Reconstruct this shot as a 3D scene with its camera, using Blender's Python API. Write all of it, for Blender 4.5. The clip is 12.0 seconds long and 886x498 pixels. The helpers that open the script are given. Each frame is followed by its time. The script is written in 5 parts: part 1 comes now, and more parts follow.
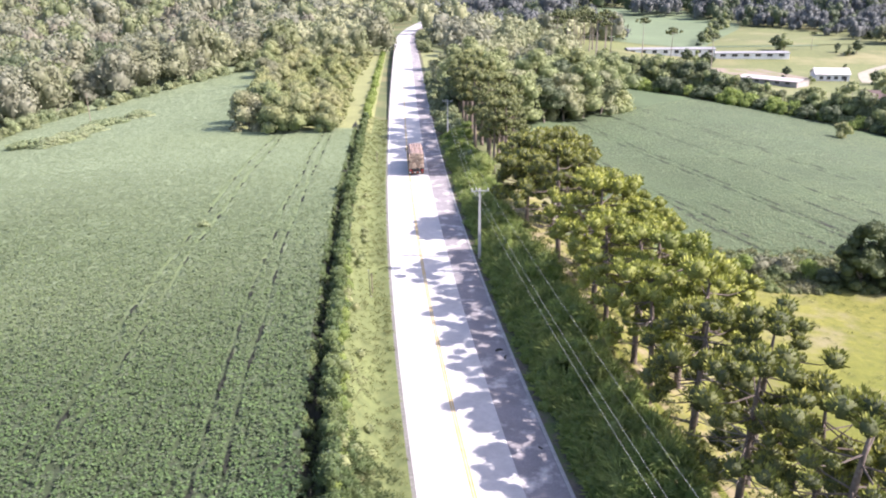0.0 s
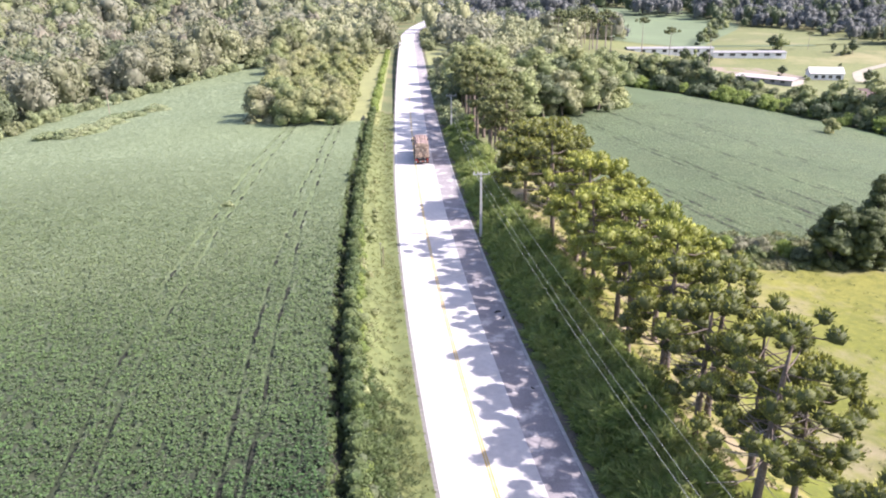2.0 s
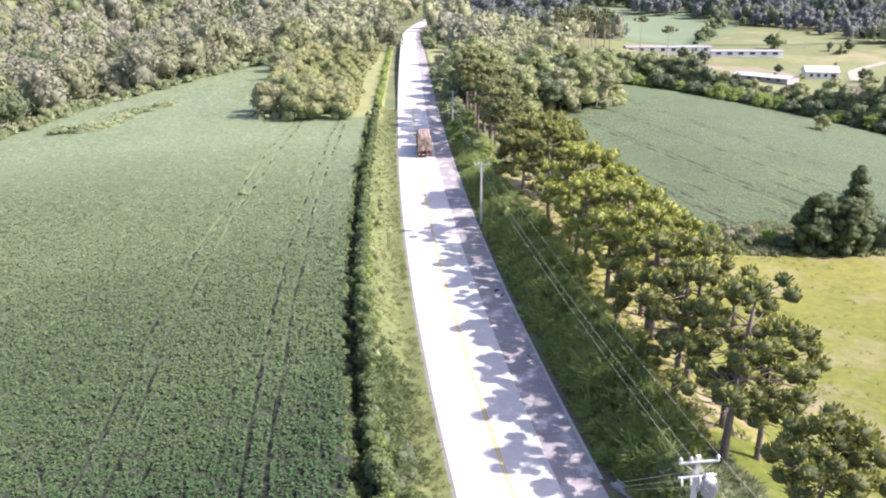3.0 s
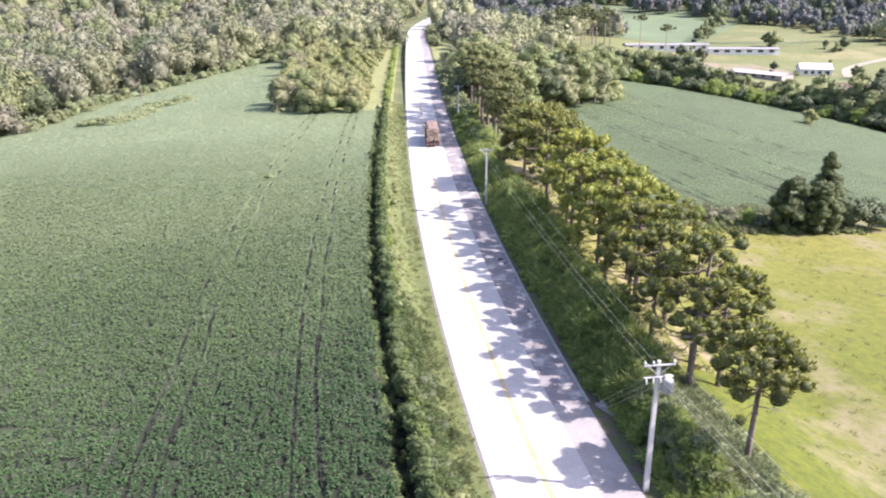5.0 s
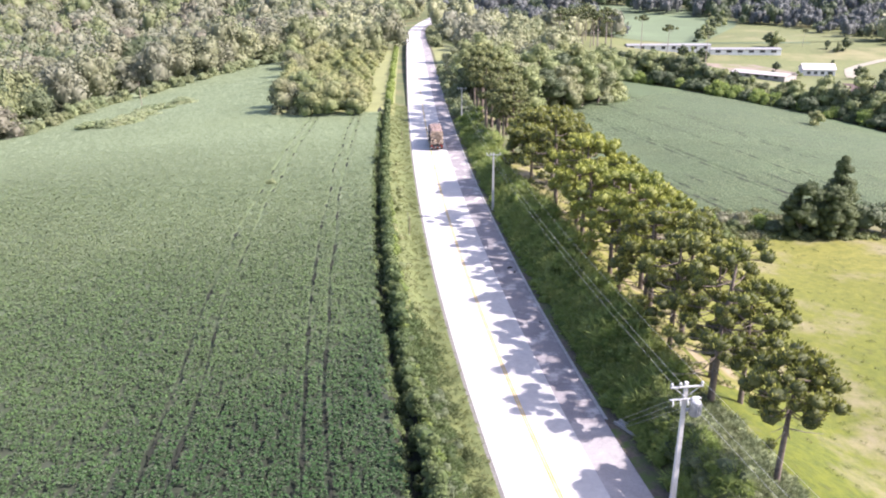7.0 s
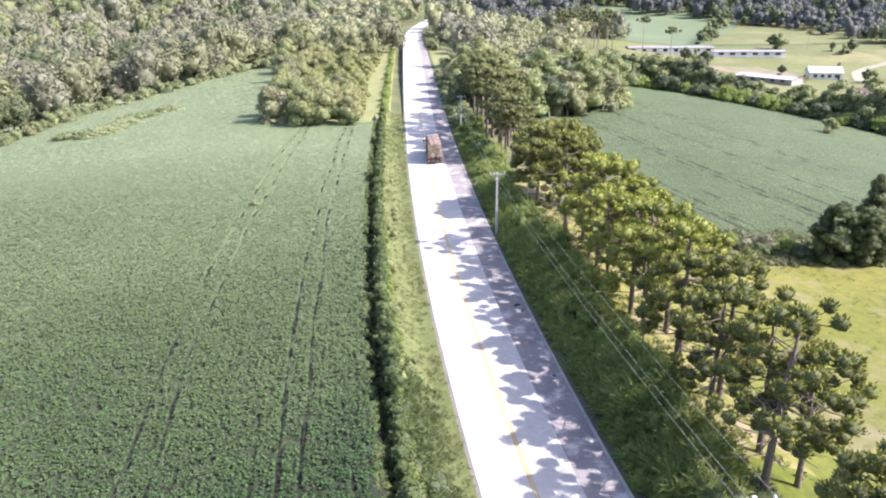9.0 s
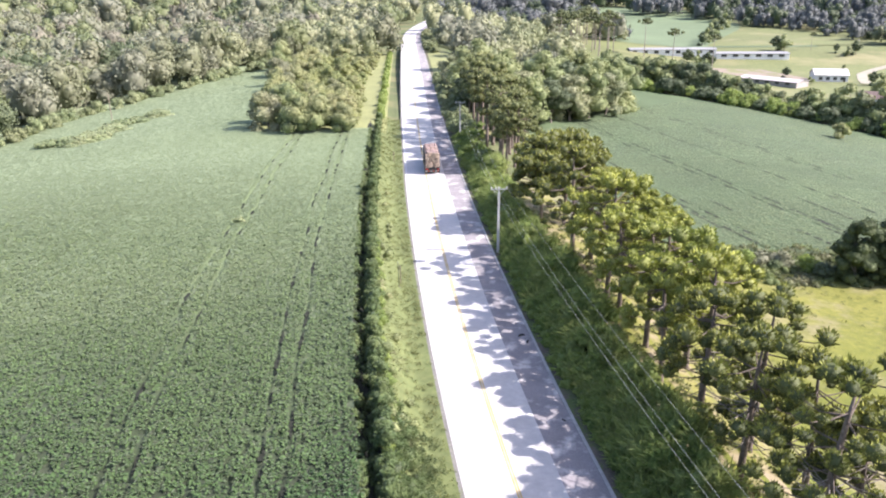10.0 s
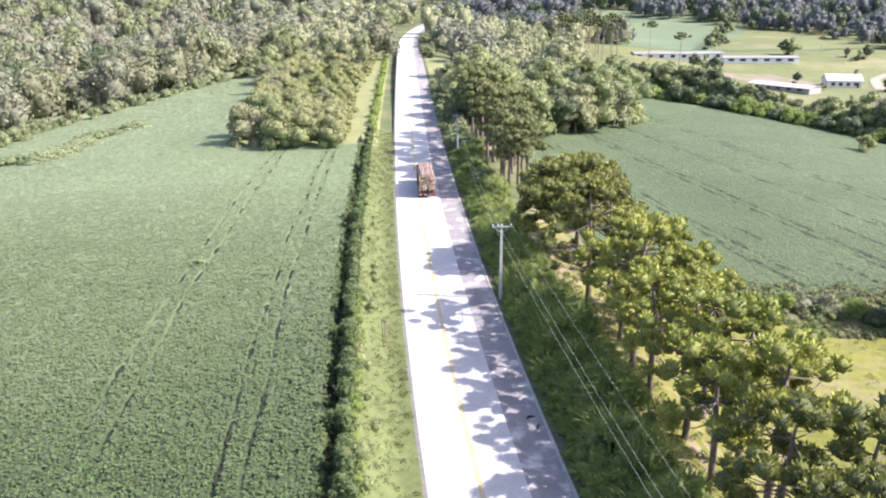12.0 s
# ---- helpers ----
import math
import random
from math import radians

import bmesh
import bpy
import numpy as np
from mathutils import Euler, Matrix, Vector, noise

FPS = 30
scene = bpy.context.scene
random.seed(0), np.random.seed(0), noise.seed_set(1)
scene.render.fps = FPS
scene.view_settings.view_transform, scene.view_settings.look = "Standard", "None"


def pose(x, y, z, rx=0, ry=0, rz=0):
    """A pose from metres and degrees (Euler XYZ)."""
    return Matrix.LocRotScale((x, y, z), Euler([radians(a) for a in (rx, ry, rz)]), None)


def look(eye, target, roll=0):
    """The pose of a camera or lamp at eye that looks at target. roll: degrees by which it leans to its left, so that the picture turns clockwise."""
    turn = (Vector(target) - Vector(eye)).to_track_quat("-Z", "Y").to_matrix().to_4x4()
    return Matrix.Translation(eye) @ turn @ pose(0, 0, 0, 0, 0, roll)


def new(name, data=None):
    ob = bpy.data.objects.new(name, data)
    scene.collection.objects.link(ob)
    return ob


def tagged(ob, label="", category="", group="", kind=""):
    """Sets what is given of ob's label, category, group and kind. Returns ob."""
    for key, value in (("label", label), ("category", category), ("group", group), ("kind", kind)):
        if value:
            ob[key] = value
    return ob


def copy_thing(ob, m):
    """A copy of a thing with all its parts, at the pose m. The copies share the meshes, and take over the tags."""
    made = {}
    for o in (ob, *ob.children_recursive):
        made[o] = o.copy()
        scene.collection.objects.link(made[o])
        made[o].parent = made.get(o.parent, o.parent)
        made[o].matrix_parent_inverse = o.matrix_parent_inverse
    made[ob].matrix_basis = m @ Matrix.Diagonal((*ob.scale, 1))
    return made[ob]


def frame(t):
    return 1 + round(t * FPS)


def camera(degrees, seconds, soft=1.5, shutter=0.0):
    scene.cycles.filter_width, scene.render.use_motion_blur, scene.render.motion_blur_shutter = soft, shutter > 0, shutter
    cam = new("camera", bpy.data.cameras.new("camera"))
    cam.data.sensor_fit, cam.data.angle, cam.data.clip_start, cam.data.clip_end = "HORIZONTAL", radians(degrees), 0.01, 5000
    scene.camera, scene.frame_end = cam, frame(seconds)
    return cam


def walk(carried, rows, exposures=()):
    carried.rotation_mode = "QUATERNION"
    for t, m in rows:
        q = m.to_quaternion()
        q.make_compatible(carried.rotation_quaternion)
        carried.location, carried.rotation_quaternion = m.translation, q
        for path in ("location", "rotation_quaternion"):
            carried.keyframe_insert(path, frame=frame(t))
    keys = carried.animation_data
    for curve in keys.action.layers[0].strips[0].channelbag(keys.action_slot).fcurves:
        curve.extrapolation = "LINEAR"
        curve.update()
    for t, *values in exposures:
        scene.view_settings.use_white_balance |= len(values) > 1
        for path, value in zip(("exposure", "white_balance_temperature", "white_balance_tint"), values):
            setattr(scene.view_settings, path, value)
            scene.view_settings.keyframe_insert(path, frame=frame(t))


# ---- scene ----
cam = camera(62.0, 12.0, soft=2.0)
PATH = [
    (0, (1.662, 1.879, 30.085), (0.223, 48.822, 12.933), -0.78),
    (0.5, (1.637, 0.339, 30.103), (0.152, 47.287, 12.964), -0.73),
    (1, (1.570, -1.473, 30.147), (0.083, 45.469, 12.993), -0.67),
    (1.5, (1.593, -3.904, 30.219), (0.057, 43.031, 13.052), -0.67),
    (2, (1.562, -6.343, 30.325), (0.003, 40.586, 13.143), -0.61),
    (2.5, (1.477, -8.892, 30.446), (-0.082, 38.021, 13.220), -0.55),
    (3, (1.436, -11.896, 30.591), (-0.131, 35.006, 13.337), -0.51),
    (4.8, (1.023, -21.542, 31.239), (-0.659, 25.315, 13.874), -0.49),
    (5, (0.812, -22.164, 31.311), (-0.884, 24.689, 13.934), -0.49),
    (5.5, (0.432, -22.643, 31.417), (-1.258, 24.205, 14.028), -0.48),
    (6, (0.134, -22.434, 31.479), (-1.551, 24.414, 14.087), -0.51),
    (6.5, (-0.079, -21.526, 31.476), (-1.734, 25.320, 14.079), -0.53),
    (7, (-0.265, -19.907, 31.465), (-1.891, 26.948, 14.085), -0.55),
    (7.2, (-0.304, -19.229, 31.483), (-1.913, 27.627, 14.108), -0.55),
    (9, (-0.749, -10.195, 31.648), (-2.207, 36.679, 14.307), -0.59),
    (9.5, (-0.771, -7.339, 31.680), (-2.207, 39.546, 14.367), -0.62),
    (10, (-0.798, -3.696, 31.710), (-2.196, 43.195, 14.409), -0.62),
    (10.5, (-0.800, -0.558, 31.728), (-2.179, 46.341, 14.446), -0.63),
    (11, (-0.742, 3.051, 31.733), (-2.124, 49.959, 14.476), -0.66),
    (11.5, (-0.669, 6.353, 31.724), (-2.029, 53.270, 14.491), -0.63),
    (12, (-0.511, 9.811, 31.702), (-1.876, 56.741, 14.506), -0.62),
]
walk(cam, [(t, look(eye, target, roll)) for t, eye, target, roll in PATH], exposures=[(0.0, 1.34, 6330, 26), (7.0, 1.34, 6330, 26), (9.5, 1.34, 6280, 22), (12.0, 1.34, 6280, 22)])

# ---- world, sun, exposure ----
SUN_ELEVATION = 43.5
SUN_TRAVEL = Vector((-0.985, 0.13, 0.0))

world = bpy.data.worlds.new("world")
scene.world = world
world.use_nodes = True
wn = world.node_tree.nodes
sky = wn.new("ShaderNodeTexSky")
sky.sky_type = "NISHITA"
sky.sun_disc = False
sky.sun_elevation = radians(SUN_ELEVATION)
sky.sun_rotation = math.atan2(-SUN_TRAVEL.x, -SUN_TRAVEL.y)
sky.air_density, sky.dust_density = 1.2, 2.5
wn["Background"].inputs["Strength"].default_value = 0.132
world.node_tree.links.new(sky.outputs["Color"], wn["Background"].inputs["Color"])

sun_data = bpy.data.lights.new("sun", "SUN")
sun_data.energy = 4.6
sun_data.angle = radians(0.55)
sun_data.color = (1.0, 0.95, 0.86)
sun = new("sun", sun_data)
ray = SUN_TRAVEL.normalized() * math.cos(radians(SUN_ELEVATION)) + Vector((0, 0, -math.sin(radians(SUN_ELEVATION))))
sun.rotation_euler = ray.to_track_quat("-Z", "Y").to_euler()
sun.location = (60, 0, 90)


# ---- materials ----
def ramp(nt, fac, stops):
    node = nt.nodes.new("ShaderNodeValToRGB")
    el = node.color_ramp.elements
    while len(el) < len(stops):
        el.new(0.5)
    for e, (p, c) in zip(el, stops):
        e.position, e.color = p, (*c, 1.0)
    nt.links.new(fac, node.inputs["Fac"])
    return node.outputs["Color"]


def noise_out(nt, scale, detail=4.0, rough=0.55, vec=None):
    node = nt.nodes.new("ShaderNodeTexNoise")
    node.inputs["Scale"].default_value, node.inputs["Detail"].default_value, node.inputs["Roughness"].default_value = scale, detail, rough
    if vec is not None:
        nt.links.new(vec, node.inputs["Vector"])
    return node.outputs["Fac"]


def mix(nt, fac, a, b, kind="MIX"):
    node = nt.nodes.new("ShaderNodeMix")
    node.data_type, node.blend_type = "RGBA", kind
    for sock, v in (("Factor", fac), (6, a), (7, b)):
        s = node.inputs[sock] if isinstance(sock, int) else node.inputs[0]
        if hasattr(v, "is_output"):
            nt.links.new(v, s)
        elif isinstance(v, (int, float)):
            s.default_value = v
        else:
            s.default_value = (*v, 1.0)
    return node.outputs[2]


def base(name):
    m = bpy.data.materials.new(name)
    m.use_nodes = True
    nt = m.node_tree
    return m, nt, nt.nodes["Principled BSDF"]


def where(nt):
    return nt.nodes.new("ShaderNodeNewGeometry").outputs["Position"]


def surface(name, dark, light, fine=8.0, coarse=0.3, rough=0.85, bump=0.3, metal=0.0, patch=None, patch_scale=0.08, patch_at=(0.5, 0.62), depth=0.03, speck=None, speck_scale=2.0):
    """Two scales of colour variation, fine relief, and patches of another colour with a shape of their own."""
    m, nt, p = base(name)
    pos = where(nt)
    a = ramp(nt, noise_out(nt, fine, 6.0, 0.65, pos), [(0.3, dark), (0.7, light)])
    b = ramp(nt, noise_out(nt, coarse, 4.0, 0.6, pos), [(0.3, (0.72, 0.72, 0.72)), (0.7, (1.0, 1.0, 1.0))])
    col = mix(nt, 1.0, a, b, "MULTIPLY")
    if patch:
        mask = ramp(nt, noise_out(nt, patch_scale, 5.0, 0.62, pos), [(patch_at[0], (0, 0, 0)), (patch_at[1], (1, 1, 1))])
        col = mix(nt, mask, col, patch)
    if speck:
        spots = ramp(nt, noise_out(nt, speck_scale, 3.0, 0.6, pos), [(0.62, (0, 0, 0)), (0.68, (1, 1, 1))])
        col = mix(nt, spots, col, speck)
    nt.links.new(col, p.inputs["Base Color"])
    p.inputs["Roughness"].default_value, p.inputs["Metallic"].default_value = rough, metal
    if bump:
        bn = nt.nodes.new("ShaderNodeBump")
        bn.inputs["Strength"].default_value, bn.inputs["Distance"].default_value = bump, depth
        nt.links.new(noise_out(nt, fine * 1.5, 6.0, 0.7, pos), bn.inputs["Height"])
        nt.links.new(bn.outputs["Normal"], p.inputs["Normal"])
    return m


def foliage(name, dark, light, other=None, rough=0.6, through_leaf=0.3, clump=0.25, grain=2.2, sheen=0.2, relief=0.25):
    """Leaves: colour varies leaf by leaf and plant by plant, with fine relief and a soft downy sheen; a part of the light goes through."""
    m, nt, p = base(name)
    geo = nt.nodes.new("ShaderNodeNewGeometry")
    pos = geo.outputs["Position"]
    a = ramp(nt, geo.outputs["Random Per Island"], [(0.0, dark), (1.0, light)])
    info = nt.nodes.new("ShaderNodeObjectInfo")
    tone = ramp(nt, info.outputs["Random"], [(0.0, (0.82, 0.86, 0.82)), (1.0, (1.08, 1.05, 1.0))])
    col = mix(nt, 1.0, a, tone, "MULTIPLY")
    if other:
        mask = ramp(nt, noise_out(nt, clump, 3.0, 0.55, pos), [(0.42, (0, 0, 0)), (0.6, (1, 1, 1))])
        col = mix(nt, mask, col, other)
    height = noise_out(nt, grain, 5.0, 0.7, pos)
    # Shadow speckles between leaf clusters painted in, darkest in the relief's hollows.
    col = mix(nt, 1.0, col, ramp(nt, height, [(0.32, (0.62, 0.62, 0.62)), (0.62, (1.1, 1.1, 1.1))]), "MULTIPLY")
    bn = nt.nodes.new("ShaderNodeBump")
    bn.inputs["Strength"].default_value, bn.inputs["Distance"].default_value = 0.8, relief
    nt.links.new(height, bn.inputs["Height"])
    nt.links.new(bn.outputs["Normal"], p.inputs["Normal"])
    nt.links.new(col, p.inputs["Base Color"])
    p.inputs["Roughness"].default_value = rough
    p.inputs["Specular IOR Level"].default_value = 0.35
    p.inputs["Sheen Weight"].default_value = sheen
    p.inputs["Sheen Roughness"].default_value = 0.5
    p.inputs["Sheen Tint"].default_value = (0.88, 1.0, 0.68, 1.0)
    tr = nt.nodes.new("ShaderNodeBsdfTranslucent")
    nt.links.new(col, tr.inputs["Color"])
    ms = nt.nodes.new("ShaderNodeMixShader")
    ms.inputs[0].default_value = through_leaf
    nt.links.new(p.outputs[0], ms.inputs[1])
    nt.links.new(tr.outputs[0], ms.inputs[2])
    nt.links.new(ms.outputs[0], nt.nodes["Material Output"].inputs["Surface"])
    return m


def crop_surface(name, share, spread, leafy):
    """Soybean canopy: painted darker at the road's near end and paler up the field, standing in for shade and haze, in
    ragged drifts; small dark gaps between plants painted into the bed.
    """
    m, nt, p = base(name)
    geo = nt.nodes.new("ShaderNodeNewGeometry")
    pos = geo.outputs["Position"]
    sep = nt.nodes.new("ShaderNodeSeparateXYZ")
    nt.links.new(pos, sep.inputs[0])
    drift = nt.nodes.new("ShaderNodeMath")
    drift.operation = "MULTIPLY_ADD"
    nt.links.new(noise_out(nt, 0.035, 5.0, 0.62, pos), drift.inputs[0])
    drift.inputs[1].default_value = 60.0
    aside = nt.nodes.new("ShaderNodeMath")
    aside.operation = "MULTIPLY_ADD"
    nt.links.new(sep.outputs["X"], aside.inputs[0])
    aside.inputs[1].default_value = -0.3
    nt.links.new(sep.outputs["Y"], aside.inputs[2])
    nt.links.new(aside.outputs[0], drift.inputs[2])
    far_tone = nt.nodes.new("ShaderNodeMapRange")
    far_tone.inputs["From Min"].default_value, far_tone.inputs["From Max"].default_value = 54.0, 139.0
    nt.links.new(drift.outputs[0], far_tone.inputs["Value"])
    # Near shade and far haze painted into the canopy colour.
    col = ramp(nt, far_tone.outputs[0], [(0.0, (0.0165, 0.048, 0.0115)), (0.3, (0.062, 0.101, 0.034)), (0.55, (0.093, 0.129, 0.054)), (0.8, (0.089, 0.126, 0.049)), (1.0, (0.092, 0.127, 0.049))])
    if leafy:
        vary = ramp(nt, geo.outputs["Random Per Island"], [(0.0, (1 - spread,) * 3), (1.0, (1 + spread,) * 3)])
        vary = mix(nt, ramp(nt, far_tone.outputs[0], [(0.2, (0, 0, 0)), (0.75, (0.8, 0.8, 0.8))]), vary, (1.0, 1.0, 1.0))
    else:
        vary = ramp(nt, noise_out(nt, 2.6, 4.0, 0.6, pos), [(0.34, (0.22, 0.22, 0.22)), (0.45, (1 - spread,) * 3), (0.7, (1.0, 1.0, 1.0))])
        vary = mix(nt, ramp(nt, far_tone.outputs[0], [(0.2, (0, 0, 0)), (0.6, (1, 1, 1))]), vary, (1.0, 1.0, 1.0))
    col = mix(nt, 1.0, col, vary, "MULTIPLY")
    # A low share darkens the near bed as painted shade between plants.
    col = mix(nt, 1.0, col, ramp(nt, far_tone.outputs[0], [(0.08, (share,) * 3), (0.36, (0.54 + 0.4 * share,) * 3), (0.75, (1.0, 1.0, 1.0))]), "MULTIPLY")
    nt.links.new(col, p.inputs["Base Color"])
    p.inputs["Roughness"].default_value = 0.8
    p.inputs["Specular IOR Level"].default_value = 0.3
    p.inputs["Sheen Weight"].default_value, p.inputs["Sheen Roughness"].default_value = 0.35, 0.5
    p.inputs["Sheen Tint"].default_value = (0.88, 1.0, 0.7, 1.0)
    if leafy:
        tr = nt.nodes.new("ShaderNodeBsdfTranslucent")
        nt.links.new(col, tr.inputs["Color"])
        ms = nt.nodes.new("ShaderNodeMixShader")
        ms.inputs[0].default_value = 0.25
        nt.links.new(p.outputs[0], ms.inputs[1])
        nt.links.new(tr.outputs[0], ms.inputs[2])
        nt.links.new(ms.outputs[0], nt.nodes["Material Output"].inputs["Surface"])
    return m


def pasture(name):
    """Grazed grass: lush and lime-green in the hollow near the road, drier and tan further off, with trampled tan patches and dark tufts."""
    m, nt, p = base(name)
    pos = where(nt)
    sep = nt.nodes.new("ShaderNodeSeparateXYZ")
    nt.links.new(pos, sep.inputs[0])
    drift = nt.nodes.new("ShaderNodeMath")
    drift.operation = "MULTIPLY_ADD"
    nt.links.new(noise_out(nt, 0.06, 4.0, 0.6, pos), drift.inputs[0])
    drift.inputs[1].default_value = 50.0
    nt.links.new(sep.outputs["Y"], drift.inputs[2])
    dry = nt.nodes.new("ShaderNodeMapRange")
    dry.inputs["From Min"].default_value, dry.inputs["From Max"].default_value = 50.0, 100.0
    nt.links.new(drift.outputs[0], dry.inputs["Value"])
    lush = ramp(nt, noise_out(nt, 1.2, 6.0, 0.68, pos), [(0.3, (0.042, 0.065, 0.003)), (0.7, (0.112, 0.129, 0.005))])
    tan = ramp(nt, noise_out(nt, 0.9, 6.0, 0.66, pos), [(0.3, (0.092, 0.102, 0.010)), (0.7, (0.186, 0.182, 0.030))])
    col = mix(nt, dry.outputs[0], lush, tan)
    bare = ramp(nt, noise_out(nt, 0.11, 6.0, 0.66, pos), [(0.515, (0, 0, 0)), (0.69, (0.85, 0.85, 0.85))])
    col = mix(nt, bare, col, (0.205, 0.176, 0.108))
    tufts = ramp(nt, noise_out(nt, 1.1, 4.0, 0.62, pos), [(0.60, (0, 0, 0)), (0.68, (0.8, 0.8, 0.8))])
    col = mix(nt, tufts, col, (0.060, 0.066, 0.008))
    nt.links.new(col, p.inputs["Base Color"])
    p.inputs["Roughness"].default_value = 0.92
    bn = nt.nodes.new("ShaderNodeBump")
    bn.inputs["Strength"].default_value, bn.inputs["Distance"].default_value = 1.0, 0.08
    nt.links.new(noise_out(nt, 1.6, 7.0, 0.72, pos), bn.inputs["Height"])
    nt.links.new(bn.outputs["Normal"], p.inputs["Normal"])
    return m


M = {}
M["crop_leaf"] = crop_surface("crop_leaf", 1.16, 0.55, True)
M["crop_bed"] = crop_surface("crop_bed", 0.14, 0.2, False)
M["grass"] = surface("grass", (0.055, 0.080, 0.026), (0.115, 0.135, 0.05), 3.0, 0.12, 0.9, 0.6, patch=(0.14, 0.135, 0.06), patch_scale=0.05)
M["bank_grass"] = surface("bank_grass", (0.082, 0.110, 0.035), (0.146, 0.172, 0.060), 1.6, 0.25, 0.9, 0.6)
M["meadow"] = pasture("meadow")
M["far_meadow"] = surface("far_meadow", (0.100, 0.122, 0.038), (0.160, 0.178, 0.062), 0.6, 0.02, 0.9, 0.4, patch=(0.19, 0.18, 0.085), patch_scale=0.03, patch_at=(0.5, 0.66))
M["far_crop"] = surface("far_crop", (0.10, 0.145, 0.07), (0.135, 0.185, 0.095), 0.6, 0.02, 0.9, 0.4)
M["litter"] = surface("litter", (0.115, 0.122, 0.020), (0.205, 0.192, 0.048), 2.2, 0.3, 0.95, 0.6, patch=(0.225, 0.182, 0.125), patch_scale=0.35, patch_at=(0.44, 0.68))
# Near-black: shade of hedge and crop is painted into this ground colour.
M["shaded_soil"] = surface("shaded_soil", (0.008, 0.011, 0.006), (0.020, 0.024, 0.012), 2.5, 0.3, 0.95, 0.6)
M["crop_shallow"] = surface("crop_shallow", (0.062, 0.098, 0.040), (0.082, 0.124, 0.053), 1.5, 0.06, 0.9, 0.5)
M["concrete_road"] = surface("concrete_road", (0.42, 0.412, 0.41), (0.52, 0.51, 0.503), 1.8, 0.12, 0.75, 0.15, patch=(0.38, 0.375, 0.382), patch_scale=0.10)
# The pale patches are dust and, painted in, sun flecks through the trees.
M["asphalt"] = surface("asphalt", (0.200, 0.186, 0.194), (0.285, 0.266, 0.276), 7.0, 0.4, 0.9, 0.4, patch=(0.46, 0.435, 0.42), patch_scale=0.5, patch_at=(0.52, 0.66))
# Lighter copy of the asphalt: dust and open sunlight painted into the colour.
M["sunlit_asphalt"] = surface("sunlit_asphalt", (0.275, 0.258, 0.262), (0.355, 0.338, 0.34), 5.0, 0.3, 0.9, 0.3, patch=(0.34, 0.325, 0.32), patch_scale=0.4, patch_at=(0.5, 0.7))
M["verge_dust"] = surface("verge_dust", (0.13, 0.128, 0.118), (0.22, 0.215, 0.20), 4.0, 0.4, 0.95, 0.4, patch=(0.11, 0.13, 0.055), patch_scale=0.8, patch_at=(0.55, 0.7))
M["dirt"] = surface("dirt", (0.08, 0.068, 0.052), (0.16, 0.13, 0.10), 3.0, 0.3, 0.95, 0.5, patch=(0.075, 0.105, 0.03), patch_scale=0.6, patch_at=(0.44, 0.58))
M["kerb"] = surface("kerb", (0.28, 0.275, 0.27), (0.42, 0.41, 0.40), 6.0, 0.5, 0.85, 0.3)
M["yellow_paint"] = surface("yellow_paint", (0.42, 0.29, 0.07), (0.49, 0.36, 0.11), 5.0, 0.3, 0.7, 0.1, patch=(0.42, 0.36, 0.22), patch_scale=0.5, patch_at=(0.4, 0.7))
M["white_paint"] = surface("white_paint", (0.66, 0.66, 0.66), (0.78, 0.78, 0.77), 5.0, 0.3, 0.6, 0.05)
M["pole_concrete"] = surface("pole_concrete", (0.44, 0.44, 0.435), (0.58, 0.58, 0.575), 9.0, 0.8, 0.85, 0.2)
M["pole_wood"] = surface("pole_wood", (0.20, 0.16, 0.12), (0.34, 0.29, 0.23), 6.0, 0.5, 0.9, 0.3)
M["steel"] = surface("steel", (0.42, 0.43, 0.45), (0.56, 0.57, 0.58), 7.0, 1.0, 0.45, 0.1, metal=0.6)
M["transformer_paint"] = surface("transformer_paint", (0.26, 0.275, 0.29), (0.36, 0.375, 0.39), 5.0, 1.0, 0.5, 0.05)
M["porcelain"] = surface("porcelain", (0.70, 0.70, 0.68), (0.82, 0.82, 0.80), 8.0, 1.0, 0.2, 0.0)
M["wire"] = surface("wire", (0.45, 0.46, 0.44), (0.60, 0.60, 0.58), 4.0, 0.6, 0.5, 0.0, metal=0.1)
M["rubber"] = surface("rubber", (0.018, 0.018, 0.018), (0.04, 0.038, 0.036), 9.0, 1.0, 0.9, 0.2)
M["truck_white"] = surface("truck_white", (0.74, 0.74, 0.73), (0.82, 0.82, 0.81), 3.0, 0.6, 0.35, 0.03)
M["chassis"] = surface("chassis", (0.03, 0.03, 0.032), (0.07, 0.068, 0.066), 6.0, 1.0, 0.7, 0.1)
M["red_lens"] = surface("red_lens", (0.40, 0.02, 0.02), (0.52, 0.04, 0.03), 9.0, 1.0, 0.25, 0.0)
M["stripe_orange"] = surface("stripe_orange", (0.55, 0.11, 0.05), (0.66, 0.15, 0.07), 9.0, 1.0, 0.5, 0.0)
M["bark_log"] = surface("bark_log", (0.21, 0.140, 0.118), (0.43, 0.325, 0.290), 5.0, 0.9, 0.9, 0.5)
M["log_end"] = surface("log_end", (0.48, 0.36, 0.25), (0.66, 0.54, 0.42), 9.0, 1.5, 0.85, 0.2)
M["araucaria_bark"] = surface("araucaria_bark", (0.10, 0.075, 0.06), (0.23, 0.19, 0.16), 5.0, 0.6, 0.95, 0.6, depth=0.05)
M["branch_bark"] = surface("branch_bark", (0.075, 0.06, 0.05), (0.16, 0.13, 0.11), 6.0, 0.6, 0.95, 0.4)
